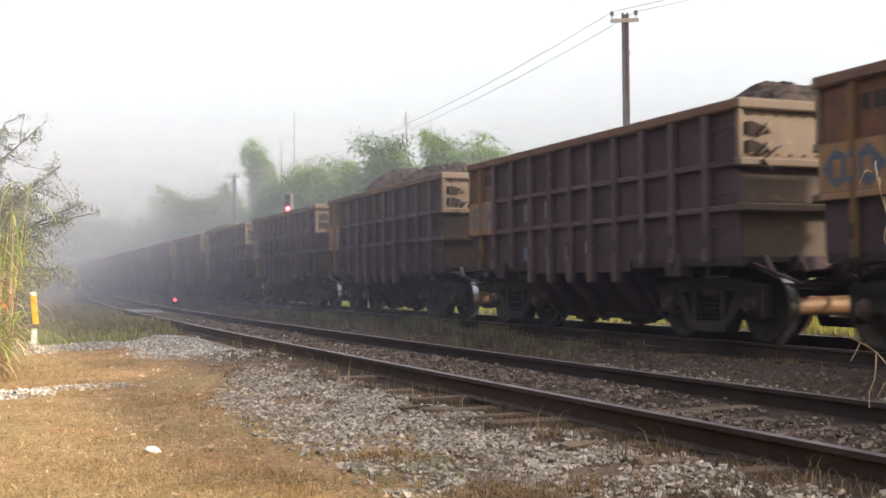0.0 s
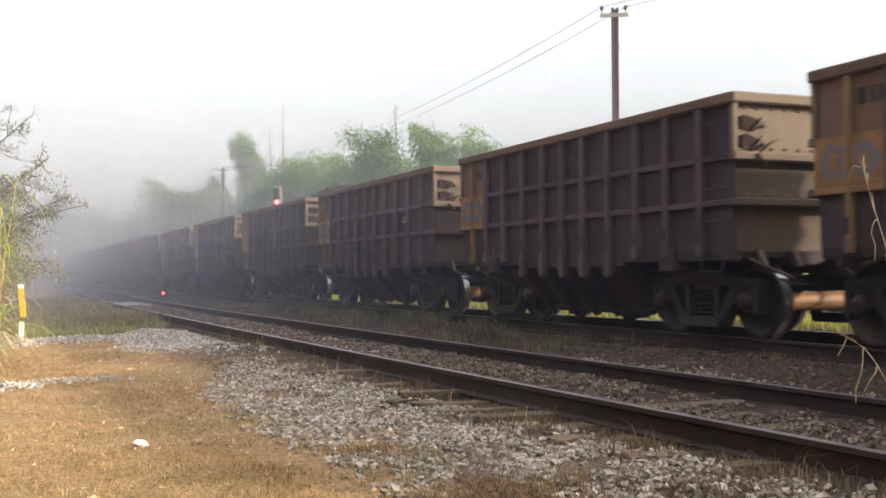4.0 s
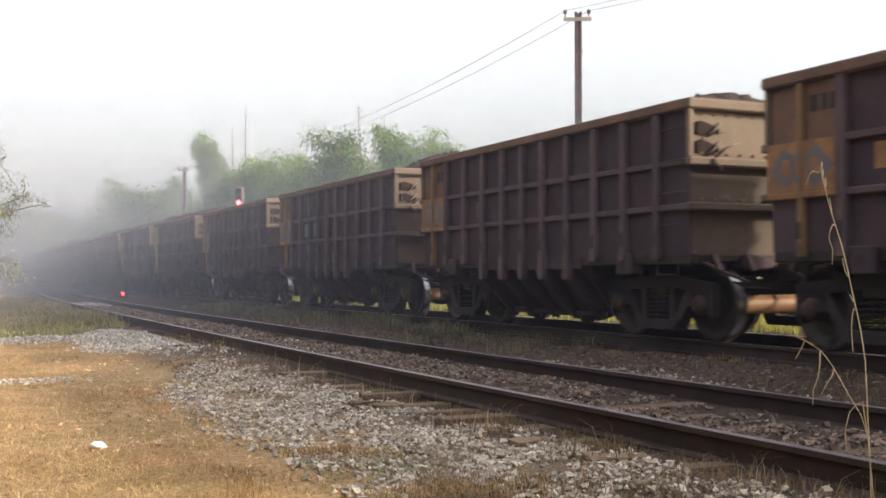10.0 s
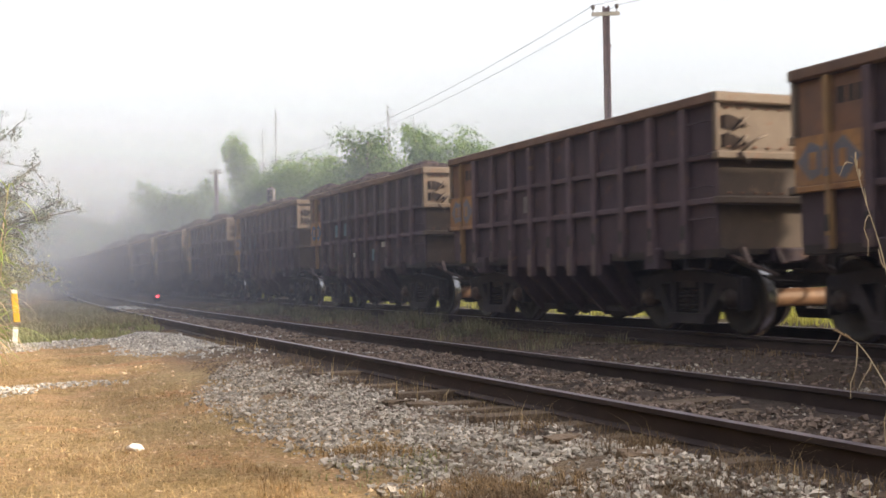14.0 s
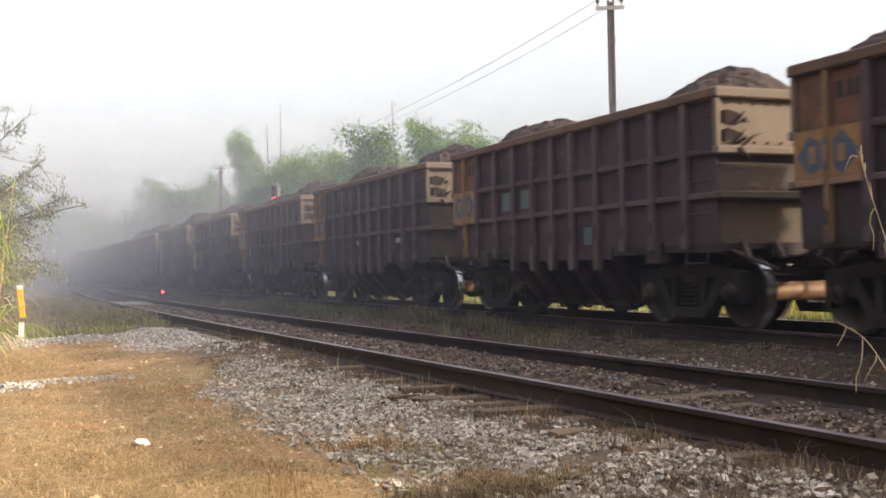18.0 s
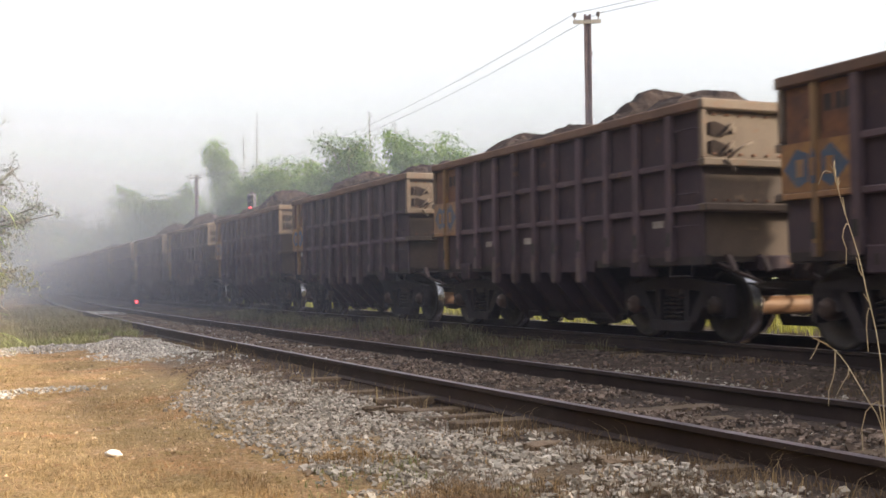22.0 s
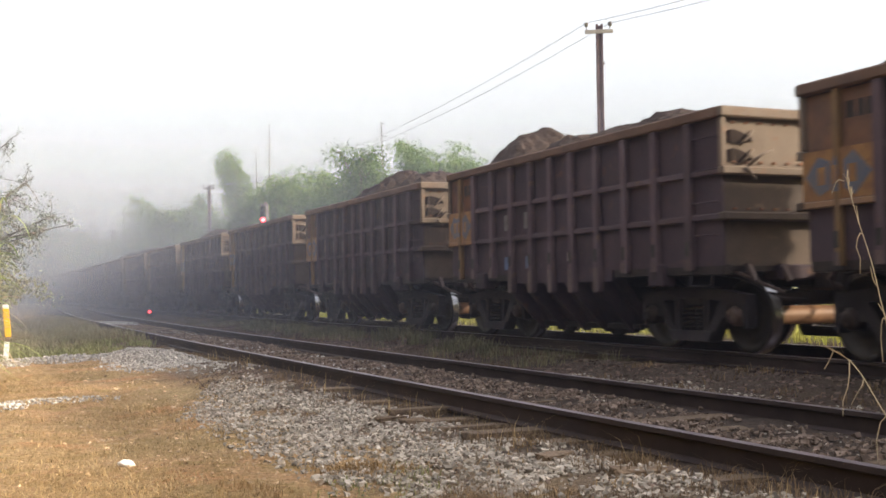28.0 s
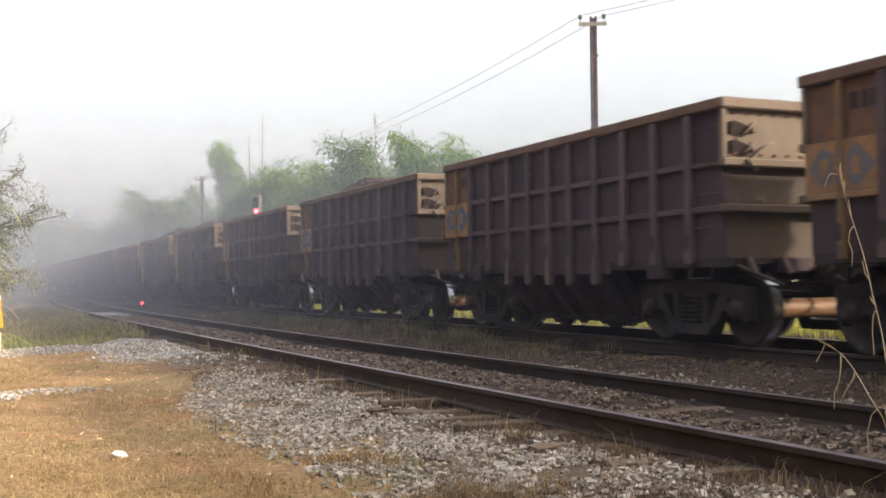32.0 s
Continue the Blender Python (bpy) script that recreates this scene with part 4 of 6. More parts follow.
# paint patches seen on single wagons: (wagon, bay centre x, z, half width, half height, material, label)
for k, x, z, hw, hh, m, lb in [
        (6, -1.69, 1.78, 0.16, 0.14, M_TEAL, "teal paint patch"), (6, -1.04, 1.78, 0.16, 0.14, M_TEAL, "teal paint patch"), (6, 0.2, 1.16, 0.10, 0.12, M_TEAL, "teal paint patch"),
        (9, -1.69, 1.78, 0.16, 0.14, M_TEAL, "teal paint patch"), (9, -1.04, 1.78, 0.16, 0.14, M_TEAL, "teal paint patch"), (9, 0.8, 1.16, 0.10, 0.12, M_TEAL, "teal paint patch"),
        (4, -2.24, 1.82, 0.10, 0.12, M_YELLOW, "yellow paint patch"), (4, -1.55, 1.79, 0.13, 0.13, M_DULL, "dull grey paint patch"), (4, -0.92, 1.78, 0.12, 0.13, M_DULL, "dull grey paint patch"), (4, -0.90, 1.44, 0.13, 0.045, M_PALE, "pale stencilled bar"), (4, -0.92, 1.20, 0.13, 0.10, M_TANP, "tan plate"), (4, 0.94, 1.41, 0.16, 0.055, M_TANP, "tan plate"), (4, 0.24, 1.18, 0.16, 0.20, M_TANP, "tan plate"),
        (0, -1.55, 1.77, 0.13, 0.14, M_DULL, "dull grey stencilled patch"), (0, -0.90, 1.78, 0.09, 0.13, M_DULL, "dull grey stencilled patch"), (0, -1.56, 1.14, 0.14, 0.11, M_SLATE, "slate blue paint patch"), (0, -0.86, 1.13, 0.10, 0.11, M_SLATE, "slate blue paint patch"), (0, -0.27, 1.11, 0.09, 0.11, M_DULL, "dull grey paint patch"), (0, 0.31, 1.19, 0.07, 0.075, M_PALE, "pale square paint patch"), (0, 0.90, 1.43, 0.14, 0.05, M_TANP, "tan plate"),
        (8, -1.69, 1.78, 0.16, 0.14, M_TEAL, "teal paint patch"), (8, -1.04, 1.78, 0.16, 0.14, M_TEAL, "teal paint patch"), (8, 0.8, 1.18, 0.10, 0.12, M_TEAL, "teal paint patch"),
        (12, -3.02, 1.41, 0.17, 0.045, M_PALE, "pale stencilled bar"),
        (8, -0.40, 1.20, 0.14, 0.045, M_PALE, "pale stencilled bar"), (8, 1.45, 1.38, 0.16, 0.05, M_PALE, "pale stencilled bar"),
        (11, -0.40, 1.30, 0.14, 0.045, M_PALE, "pale stencilled bar"), (11, 2.82, 1.37, 0.11, 0.04, M_PALE, "pale stencilled bar"), (11, -1.69, 1.30, 0.10, 0.04, M_PALE, "pale stencilled bar"),
        (10, -0.40, 1.36, 0.14, 0.045, M_PALE, "pale stencilled bar"), (10, 2.10, 1.34, 0.16, 0.045, M_PALE, "pale stencilled bar"),
        (13, -2.35, 1.80, 0.13, 0.12, M_PALE, "pale paint patch"), (13, -1.68, 1.80, 0.14, 0.14, M_DULL, "dull grey stencilled patch"), (13, -1.03, 1.80, 0.13, 0.14, M_SLATE, "blue paint patch"), (13, -1.03, 1.16, 0.11, 0.12, M_SLATE, "blue paint patch"), (14, -1.56, 1.15, 0.13, 0.10, M_SLATE, "blue paint patch"), (14, -0.90, 1.15, 0.09, 0.09, M_SLATE, "blue paint patch"), (14, -1.56, 1.77, 0.12, 0.12, M_DULL, "dull grey stencilled patch"), (14, -0.92, 1.77, 0.11, 0.12, M_DULL, "dull grey stencilled patch"), (14, 0.30, 1.19, 0.05, 0.06, M_PALE, "pale paint patch"),
        (15, -2.28, 1.82, 0.09, 0.13, M_YELLOW, "yellow paint patch"), (15, -1.58, 1.77, 0.13, 0.12, M_DULL, "dull grey stencilled patch"), (15, -0.95, 1.75, 0.12, 0.12, M_DULL, "dull grey stencilled patch"), (15, -1.55, 1.15, 0.12, 0.10, M_SLATE, "slate blue paint patch"), (15, -0.89, 1.14, 0.10, 0.10, M_SLATE, "slate blue paint patch"), (15, 0.27, 1.18, 0.05, 0.06, M_PALE, "pale paint patch"),
        (5, -1.56, 1.77, 0.12, 0.12, M_RIB, "scuffed patch"), (7, -1.56, 1.77, 0.12, 0.12, M_RIB, "scuffed patch"), (7, -0.92, 1.77, 0.12, 0.12, M_DULL, "dull grey stencilled patch"), (12, -1.56, 1.77, 0.12, 0.12, M_DULL, "dull grey stencilled patch"),
        (3, -1.69, 1.74, 0.16, 0.12, M_RIB, "scuffed patch"), (3, -0.98, 1.15, 0.14, 0.08, M_SLATE, "blue paint patch"), (3, -0.98, 1.76, 0.12, 0.11, M_DULL, "dull grey stencilled patch"), (1, -1.69, 1.74, 0.16, 0.12, M_RIB, "scuffed patch"),
        (-1, -2.4, 2.35, 0.14, 0.14, M_PALE, "pale paint patch")]:
    bm = bmesh.new()
    box(bm, x - hw, x + hw, -HY + 0.04 - 0.004, -HY + 0.04, z - hh, z + hh)
    part("paint_patch", bm, m, wagons[k], lb)


# chalk marks on one wagon
bm = bmesh.new()
for z0, r in ((1.84, 0.0), (1.77, 0.0), (1.72, 0.05)):
    tube(bm, [(2.03 + 0.06 * i, -HY + 0.030, z0 + r * (i - 1.5) ** 2 * 0.6 + 0.012 * i) for i in range(5)], 0.012, 5)
tagged(part("chalk_marks", bm, M_PALE, wagons[3], "pale curved chalk strokes"), kind="stuff")


# ---- how the train rolls ----
ROLLED = [(0, -0.0), (6, 26.235), (9, 39.192), (13, 56.488), (19, 82.491), (23, 100.136), (28, 121.946), (32, 139.478)]


def rolled(t):
    return float(np.interp(t, [a for a, _ in ROLLED], [b for _, b in ROLLED]))


# ---- mist and glare sheets ----
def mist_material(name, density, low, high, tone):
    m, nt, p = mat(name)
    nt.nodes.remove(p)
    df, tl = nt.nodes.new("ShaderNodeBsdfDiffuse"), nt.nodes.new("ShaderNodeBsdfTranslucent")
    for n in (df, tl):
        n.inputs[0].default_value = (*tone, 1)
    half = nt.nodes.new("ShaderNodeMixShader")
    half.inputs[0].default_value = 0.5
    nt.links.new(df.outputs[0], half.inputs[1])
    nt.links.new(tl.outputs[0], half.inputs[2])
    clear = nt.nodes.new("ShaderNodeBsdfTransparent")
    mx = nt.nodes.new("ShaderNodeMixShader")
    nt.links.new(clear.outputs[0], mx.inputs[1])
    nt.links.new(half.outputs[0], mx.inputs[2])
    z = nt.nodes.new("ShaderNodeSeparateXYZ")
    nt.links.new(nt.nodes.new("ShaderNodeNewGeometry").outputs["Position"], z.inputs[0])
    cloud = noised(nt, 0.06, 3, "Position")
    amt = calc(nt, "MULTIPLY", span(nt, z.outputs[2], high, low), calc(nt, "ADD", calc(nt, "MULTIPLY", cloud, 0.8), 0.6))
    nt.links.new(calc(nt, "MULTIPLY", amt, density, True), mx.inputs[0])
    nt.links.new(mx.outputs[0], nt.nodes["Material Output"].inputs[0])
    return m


# stands in for lens glare: lifts the blacks and adds a blue cast
M_GLAREHAZE = mist_material("glare_haze", 0.011, 2.0, 6.0, (0.58, 0.62, 0.80))
# fog in shade: the darkening is put into this blue-grey tone
M_SHADEMIST = mist_material("shaded_low_mist", 0.088, 1.5, 8.0, (0.37, 0.41, 0.515))
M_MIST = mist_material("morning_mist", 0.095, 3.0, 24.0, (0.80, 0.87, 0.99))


def haze_sheet(dist, top=45.0, mtl=None):
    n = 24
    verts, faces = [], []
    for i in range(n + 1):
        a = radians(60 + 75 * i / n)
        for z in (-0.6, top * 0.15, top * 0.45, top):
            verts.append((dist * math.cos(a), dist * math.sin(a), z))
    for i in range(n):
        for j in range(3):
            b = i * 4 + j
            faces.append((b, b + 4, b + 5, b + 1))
    ob = raw("haze_sheet", verts, faces, mtl, smooth=True)
    return tagged(ob, "thin tinted sheet standing in for morning fog and glare", "mist", "mist over the line", kind="stuff")


# nearest four sheets imitate glare, the farther ones fog
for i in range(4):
    haze_sheet(7.5 + 3.2 * i, 7.0, M_GLAREHAZE)
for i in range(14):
    haze_sheet(20 + 4.2 * i, 14.0, M_SHADEMIST)
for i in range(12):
    haze_sheet(79 * 1.062 ** i, 45.0, M_MIST)


# ---- post, signals, poles ----
def make_marker_post():
    t = thing("marker_post", pose(-7.4, 20.03, -0.30, 0, 0, 20), "leaning yellow and white marker post in gravel", "post")

    def length(z0, z1, x0, x1, half):
        bm = bmesh.new()
        box(bm, -half, half, -0.05, 0.05, z0, z1, 0.008)
        for v in bm.verts:
            v.co.x += x0 + (x1 - x0) * (v.co.z - z0) / (z1 - z0)
        return bm
    part("foot", length(0.0, 0.34, -0.012, 0.005, 0.046), M_POSTW, t, "white painted foot")
    part("band", length(0.34, 0.42, 0.020, 0.020, 0.036), M_BARK, t, "bare weathered wood")
    part("shaft", length(0.42, 0.93, 0.030, -0.016, 0.055), M_POSTY, t, "yellow painted shaft")
    part("cap", length(0.93, 1.0, -0.016, -0.022, 0.055), M_POSTW, t, "white painted cap")


make_marker_post()


def make_signal():
    t = thing("colour_light_signal", pose(-6.75, 48.0, -0.1, 0, 0, 10), "colour light signal showing red on a steel mast", "railway signal")
    bm = bmesh.new()
    tube(bm, [(0.12, 0.12, 0), (0.12, 0.12, 4.9)], 0.07, 10)
    part("mast", bm, M_POLE, t)
    bm = bmesh.new()
    box(bm, -0.10, 0.27, 0.0, 0.02, 3.88, 4.82, 0.01)
    part("backplate", bm, M_SIGPLATE, t)
    bm = bmesh.new()
    box(bm, -0.10, 0.14, -0.22, 0.0, 3.9, 4.75, 0.02)
    part("housing", bm, M_SIGBLACK, t)
    for z, m in ((4.12, M_REDLAMP), (4.37, M_SIGBLACK), (4.62, M_SIGBLACK)):
        bm = bmesh.new()
        spun(bm, [(-0.225, 0.110), (-0.245, 0.100), (-0.255, 0.0)], 20)
        bmesh.ops.translate(bm, verts=bm.verts, vec=(0.02, 0, z))
        ln = part("lens", bm, m, t, "lit red lens" if m is M_REDLAMP else "unlit lens")
        if m is M_REDLAMP:
            bm = bmesh.new()
            spun(bm, [(-0.256, 0.05), (-0.262, 0.0)], 16)
            bmesh.ops.translate(bm, verts=bm.verts, vec=(0.02, 0, z))
            part("lamp_core", bm, M_LAMPCORE, ln)
        bm = bmesh.new()
        n = 12
        vs = [[bm.verts.new((0.02 + 0.11 * math.cos(a), y, z + 0.11 * math.sin(a))) for a in np.linspace(0, math.pi, n)] for y in (-0.22, -0.42)]
        for i in range(n - 1):
            bm.faces.new((vs[0][i], vs[0][i + 1], vs[1][i + 1], vs[1][i]))
        bmesh.ops.solidify(bm, geom=bm.faces[:], thickness=0.008)
        part("hood", bm, M_SIGBLACK, t)


make_signal()


def make_dwarf_signal():
    t = thing("dwarf_signal", pose(-11.53, 47.63, -0.16, 0, 0, 13), "low ground signal with a lit red lamp", "railway signal")
    bm = bmesh.new()
    box(bm, -0.14, 0.14, -0.10, 0.10, 0.0, 0.42, 0.03)
    part("housing", bm, M_SIGBLACK, t)
    bm = bmesh.new()
    spun(bm, [(-0.105, 0.06), (-0.115, 0.048), (-0.12, 0.0)], 20)
    bmesh.ops.translate(bm, verts=bm.verts, vec=(0, 0, 0.28))
    part("lens", bm, M_REDLAMP, t, "lit red lens")


make_dwarf_signal()

POLES = [(6.28, 37.48, 9.93, 0.15), (-16.28, 86.48, 9.35, 0.15), (-39.8, 144.6, 9.4, 0.15)]


def make_pole(x, y, top, wd):
    t = thing("utility_pole", pose(x, y, -0.2, 0, 0, -8), "tall steel utility pole with a short pale crossarm", "utility pole", "poles along the line")
    h = top + 0.2
    bm = bmesh.new()
    for q in (-1, 1):
        box(bm, q * wd * 0.55 - wd * 0.27, q * wd * 0.55 + wd * 0.27, -0.07, 0.07, 0, h, 0.01)
    box(bm, -wd * 0.3, wd * 0.3, -0.03, 0.03, 0, h - 0.05)
    part("shaft", bm, M_POLE, t)
    bm = bmesh.new()
    box(bm, -0.50, 0.46, -0.10, -0.07, h - 0.34, h - 0.20, 0.01)
    part("crossarm", bm, M_CROSSARM, t, "pale wooden crossarm")
    for dx in (-0.44, 0.36):
        bm = bmesh.new()
        tube(bm, [(dx, -0.085, h - 0.20), (dx, -0.085, h - 0.10), (dx, -0.085, h - 0.09), (dx, -0.085, h + 0.03), (dx, -0.085, h + 0.06)], [0.015, 0.015, 0.06, 0.07, 0.03], 10)
        part("insulator", bm, M_INSUL, t)
    bm = bmesh.new()
    for z in (h - 1.4, h - 4.6):
        box(bm, wd * 0.85, wd * 0.85 + 0.04, -0.04, 0.04, z, z + 0.1)
    part("clamp", bm, M_POLE, t)


for p in POLES:
    make_pole(*p)


def make_wire(dx, dz):
    bm = bmesh.new()
    pts = [(27.5, -8.0, 10.4), *[(x, y, z) for x, y, z, _ in POLES], (-66, 204, 9.4)]
    for (xa, ya, za), (xb, yb, zb) in zip(pts, pts[1:]):
        run = []
        for i in range(15):
            u = i / 14
            run.append((xa + (xb - xa) * u + dx, ya + (yb - ya) * u - 0.08, za + (zb - za) * u + dz - 1.4 * 4 * u * (1 - u)))
        tube(bm, run, 0.010, 5)
    return tagged(part("overhead_wire", bm, M_WIRE), "thin grey overhead wire strung from pole to pole", "wire", "overhead wires")


make_wire(-0.44, 0.02)
make_wire(0.36, 0.02)


def make_far_marker():
    t = thing("trackside_cabinet", pose(-17.0, 46.8, -0.3, 0, 0, 20), "small grey-white trackside cabinet among weeds", "cabinet")
    bm = bmesh.new()
    box(bm, -0.16, 0.16, -0.12, 0.12, 0, 0.85, 0.02)
    part("body", bm, M_SIGPLATE, t)
    bm = bmesh.new()
    box(bm, -0.18, 0.18, -0.14, 0.14, 0.85, 0.90, 0.01)
    part("lid", bm, M_POSTW, t)


make_far_marker()


# ---- plants ----
def leaf_mesh(name, centres, dirs, lengths, widths, material, parent=None, label="", seed=0, droop=0.25):
    """Pointed leaves: a kite folded down its length, one island each."""
    rng = np.random.default_rng(seed)
    c, d = np.asarray(centres, float), np.asarray(dirs, float)
    d = d / np.maximum(np.linalg.norm(d, axis=1, keepdims=True), 1e-6)
    r = rng.normal(size=d.shape)
    side = np.cross(d, r)
    side /= np.maximum(np.linalg.norm(side, axis=1, keepdims=True), 1e-6)
    ln, wd = np.asarray(lengths)[:, None], np.asarray(widths)[:, None]
    base, tip = c, c + d * ln - np.array([0, 0, 1.0]) * droop * ln
    mid = c + d * ln * 0.45
    v = np.stack([base, mid + side * wd / 2, tip, mid - side * wd / 2], 1).reshape(-1, 3)
    n = len(c)
    f = np.arange(4 * n).reshape(n, 4)
    return raw(name, v.tolist(), f.tolist(), material, parent, label)


def bamboo(x, y, z, h, spread, culms, seed, lean=(0, 0), leafy=1.0, arch=0.0):
    rng = np.random.default_rng(seed)
    t = thing("bamboo_clump", pose(x, y, z), "tall feathery green bamboo clump arching in the fog", "bamboo", "bamboo behind the train")
    bm = bmesh.new()
    cs, ds, ls = [], [], []
    for i in range(culms):
        a, rad = rng.uniform(0, 6.28), spread * math.sqrt(rng.uniform(0.02, 1))
        hh = h * rng.uniform(0.62, 1.0)
        base = np.array([rad * 0.35 * math.cos(a), rad * 0.35 * math.sin(a), 0])
        out = np.array([math.cos(a) + lean[0], math.sin(a) + lean[1], 0]) * rad * 0.9
        pts = []
        for j in range(9):
            u = j / 8
            pts.append(base + out * u ** 2.2 + np.array([arch * u ** 1.9 * hh / h, 0, hh * (u - 0.16 * u ** 4)]))
        tube(bm, pts, [0.045 * (1 - 0.85 * j / 8) for j in range(9)], 5, caps=False)
        m = int(80 * leafy)
        u = rng.uniform(0.30, 1.0, m) ** 0.8
        P = np.array(pts)
        idx = np.clip((u * 8).astype(int), 0, 7)
        fr = (u * 8 - idx)[:, None]
        p = P[idx] * (1 - fr) + P[idx + 1] * fr
        # twigs that hang out from the cane, each with a tuft
        tw = rng.normal(size=(m, 3)) * np.array([1, 1, 0.45])
        tw /= np.linalg.norm(tw, axis=1, keepdims=True)
        reach = rng.uniform(0.15, 1.0, (m, 1)) * (0.25 + 0.75 * (1 - np.abs(u - 0.6)))[:, None]
        e = p + tw * reach
        for q in range(9):
            cs.append(e + rng.normal(0, 0.13, (m, 3)))
            ds.append(tw + rng.normal(0, 0.6, (m, 3)) + np.array([0, 0, -0.35]))
            ls.append(rng.uniform(0.15, 0.30, m))
    part("canes", bm, M_CULM, t)
    ln = np.concatenate(ls)
    leaf_mesh("crown", np.concatenate(cs), np.concatenate(ds), ln, ln * 0.22, M_BAMBOO, t, seed=seed)


def broad_tree(x, y, z, h, r, seed, leaf=0.16, n=5200, mtl=None, bare=0.35, label="leafy green tree in the fog behind the train", lean=(0.0, 0.0), reach=(), fluff=0.05):
    rng = np.random.default_rng(seed)
    t = thing("tree", pose(x, y, z), label, "tree", "trees round the line")
    bm = bmesh.new()
    top = np.array([lean[0] * h, lean[1] * h, h * 0.72])
    tr = [top * u + np.array([0.12 * math.sin(u * 5 + seed), 0.12 * math.cos(u * 4 + seed), 0]) * u for u in np.linspace(0, 1, 7)]
    tube(bm, tr, list(np.linspace(0.035 * h, 0.012 * h, 7)), 8)
    part("trunk", bm, M_BARK, t)
    ends = []
    bm = bmesh.new()
    for i in range(26):
        u = rng.uniform(bare, 1.0)
        k = min(int(u * 6), 5)
        b = np.array(tr[k]) * (1 - (u * 6 - k)) + np.array(tr[k + 1]) * (u * 6 - k)
        a = rng.uniform(0, 6.28)
        rr = r * rng.uniform(0.55, 1.05) * (1.15 - 0.55 * u)
        tipp = b + np.array([math.cos(a) * rr, math.sin(a) * rr, rng.uniform(0.05, 0.38) * h * (0.35 + u * 0.55)])
        if i < len(reach):
            tipp = np.array(reach[i])
            b = np.array(tr[min(5, max(1, int(6 * tipp[2] / h) - 1))])
        mid = (b + tipp) / 2 + np.array([0, 0, 0.08 * h * rng.uniform(-0.3, 1)]) + rng.normal(0, 0.08 * r, 3)
        tube(bm, [b, mid, tipp], [0.010 * h, 0.006 * h, 0.002 * h], 5, caps=False)
        for q in range(16 if i < len(reach) else 7):
            w = rng.uniform(0.35, 1.02)
            p = (1 - w) ** 2 * b + 2 * w * (1 - w) * mid + w * w * tipp
            e = p + rng.normal(0, 1, 3) * np.array([0.17 * r, 0.17 * r, 0.12 * r])
            tube(bm, [p, (p + e) / 2 + rng.normal(0, 0.03 * r, 3), e], [0.003 * h, 0.002 * h, 0.0012 * h], 4, caps=False)
            ends.append(e)
            ends.append((p + e) / 2)
    part("limbs", bm, M_BARK, t)
    ends = np.array(ends)
    pick = rng.integers(0, len(ends), n)
    c = ends[pick] + rng.normal(0, fluff * r, (n, 3))
    ln = rng.uniform(0.7, 1.3, n) * leaf
    leaf_mesh("crown", c, rng.normal(0, 1, (n, 3)) + np.array([0, 0, -0.2]), ln, ln * 0.42, mtl or M_LEAF, t, seed=seed)
    return t


def by_dir(dx, dist):
    """A place at a distance, by the slope of its direction from straight ahead."""
    y = dist / math.sqrt(1 + dx * dx)
    return dx * y, y


# slope of direction, distance, slope of the top, spread, canes, lean
for i, (dx, dist, up, sp, cu, ln, arch) in enumerate([
        (0.018, 60, 0.151, 2.1, 36, (0, 0), 0), (0.045, 61, 0.112, 1.5, 20, (0.3, 0), 0.5), (-0.012, 60, 0.118, 2.0, 26, (0, 0), 0),
        (-0.080, 64, 0.117, 2.2, 28, (0, 0), -0.6), (-0.105, 66, 0.122, 2.2, 28, (0, 0), 0), (-0.132, 70, 0.113, 1.9, 22, (0, 0), -0.5), (-0.146, 92, 0.144, 0.60, 36, (0, 0), -2.6),
        (-0.145, 95, 0.104, 1.6, 20, (0.2, 0), -0.8), (-0.190, 97, 0.088, 1.7, 20, (0, 0), 0), (-0.219, 104, 0.095, 0.6, 26, (0, 0), -3.9), (-0.228, 100, 0.064, 2.4, 22, (0, 0), 0), (-0.300, 125, 0.050, 3.0, 20, (0, 0), 0)]):
    x, y = by_dir(dx, dist)
    bamboo(x, y, 0.2, (up * dist + 0.6) * 1.08, sp, cu, 100 + i, ln, 1.35, arch)
for i, (dx, dist, up, r, n) in enumerate([(-0.052, 54, 0.138, 2.5, 13000), (-0.038, 55, 0.124, 2.3, 9000), (-0.030, 56, 0.112, 2.2, 6500), (-0.066, 60, 0.100, 2.4, 6500), (-0.095, 58, 0.084, 2.6, 6500), (0.025, 56, 0.085, 2.2, 5500), (-0.005, 55, 0.080, 2.6, 6000),
                                          (-0.130, 68, 0.096, 2.6, 6500), (-0.150, 70, 0.080, 2.6, 6000), (-0.204, 98, 0.086, 2.6, 6000), (-0.218, 90, 0.078, 3.0, 6000), (-0.178, 100, 0.072, 3.0, 5000), (-0.255, 112, 0.062, 4.0, 5000),
                                          (-0.315, 135, 0.062, 5.5, 5000), (-0.345, 150, 0.066, 6.5, 5000), (-0.375, 140, 0.068, 6.0, 5000)]):
    x, y = by_dir(dx, dist)
    broad_tree(x, y, 0.1, (up * dist + 0.7) * 1.0, r, 300 + i, 0.15 if dist < 80 else 0.26, int(n * 2.4), bare=0.1, fluff=0.13)
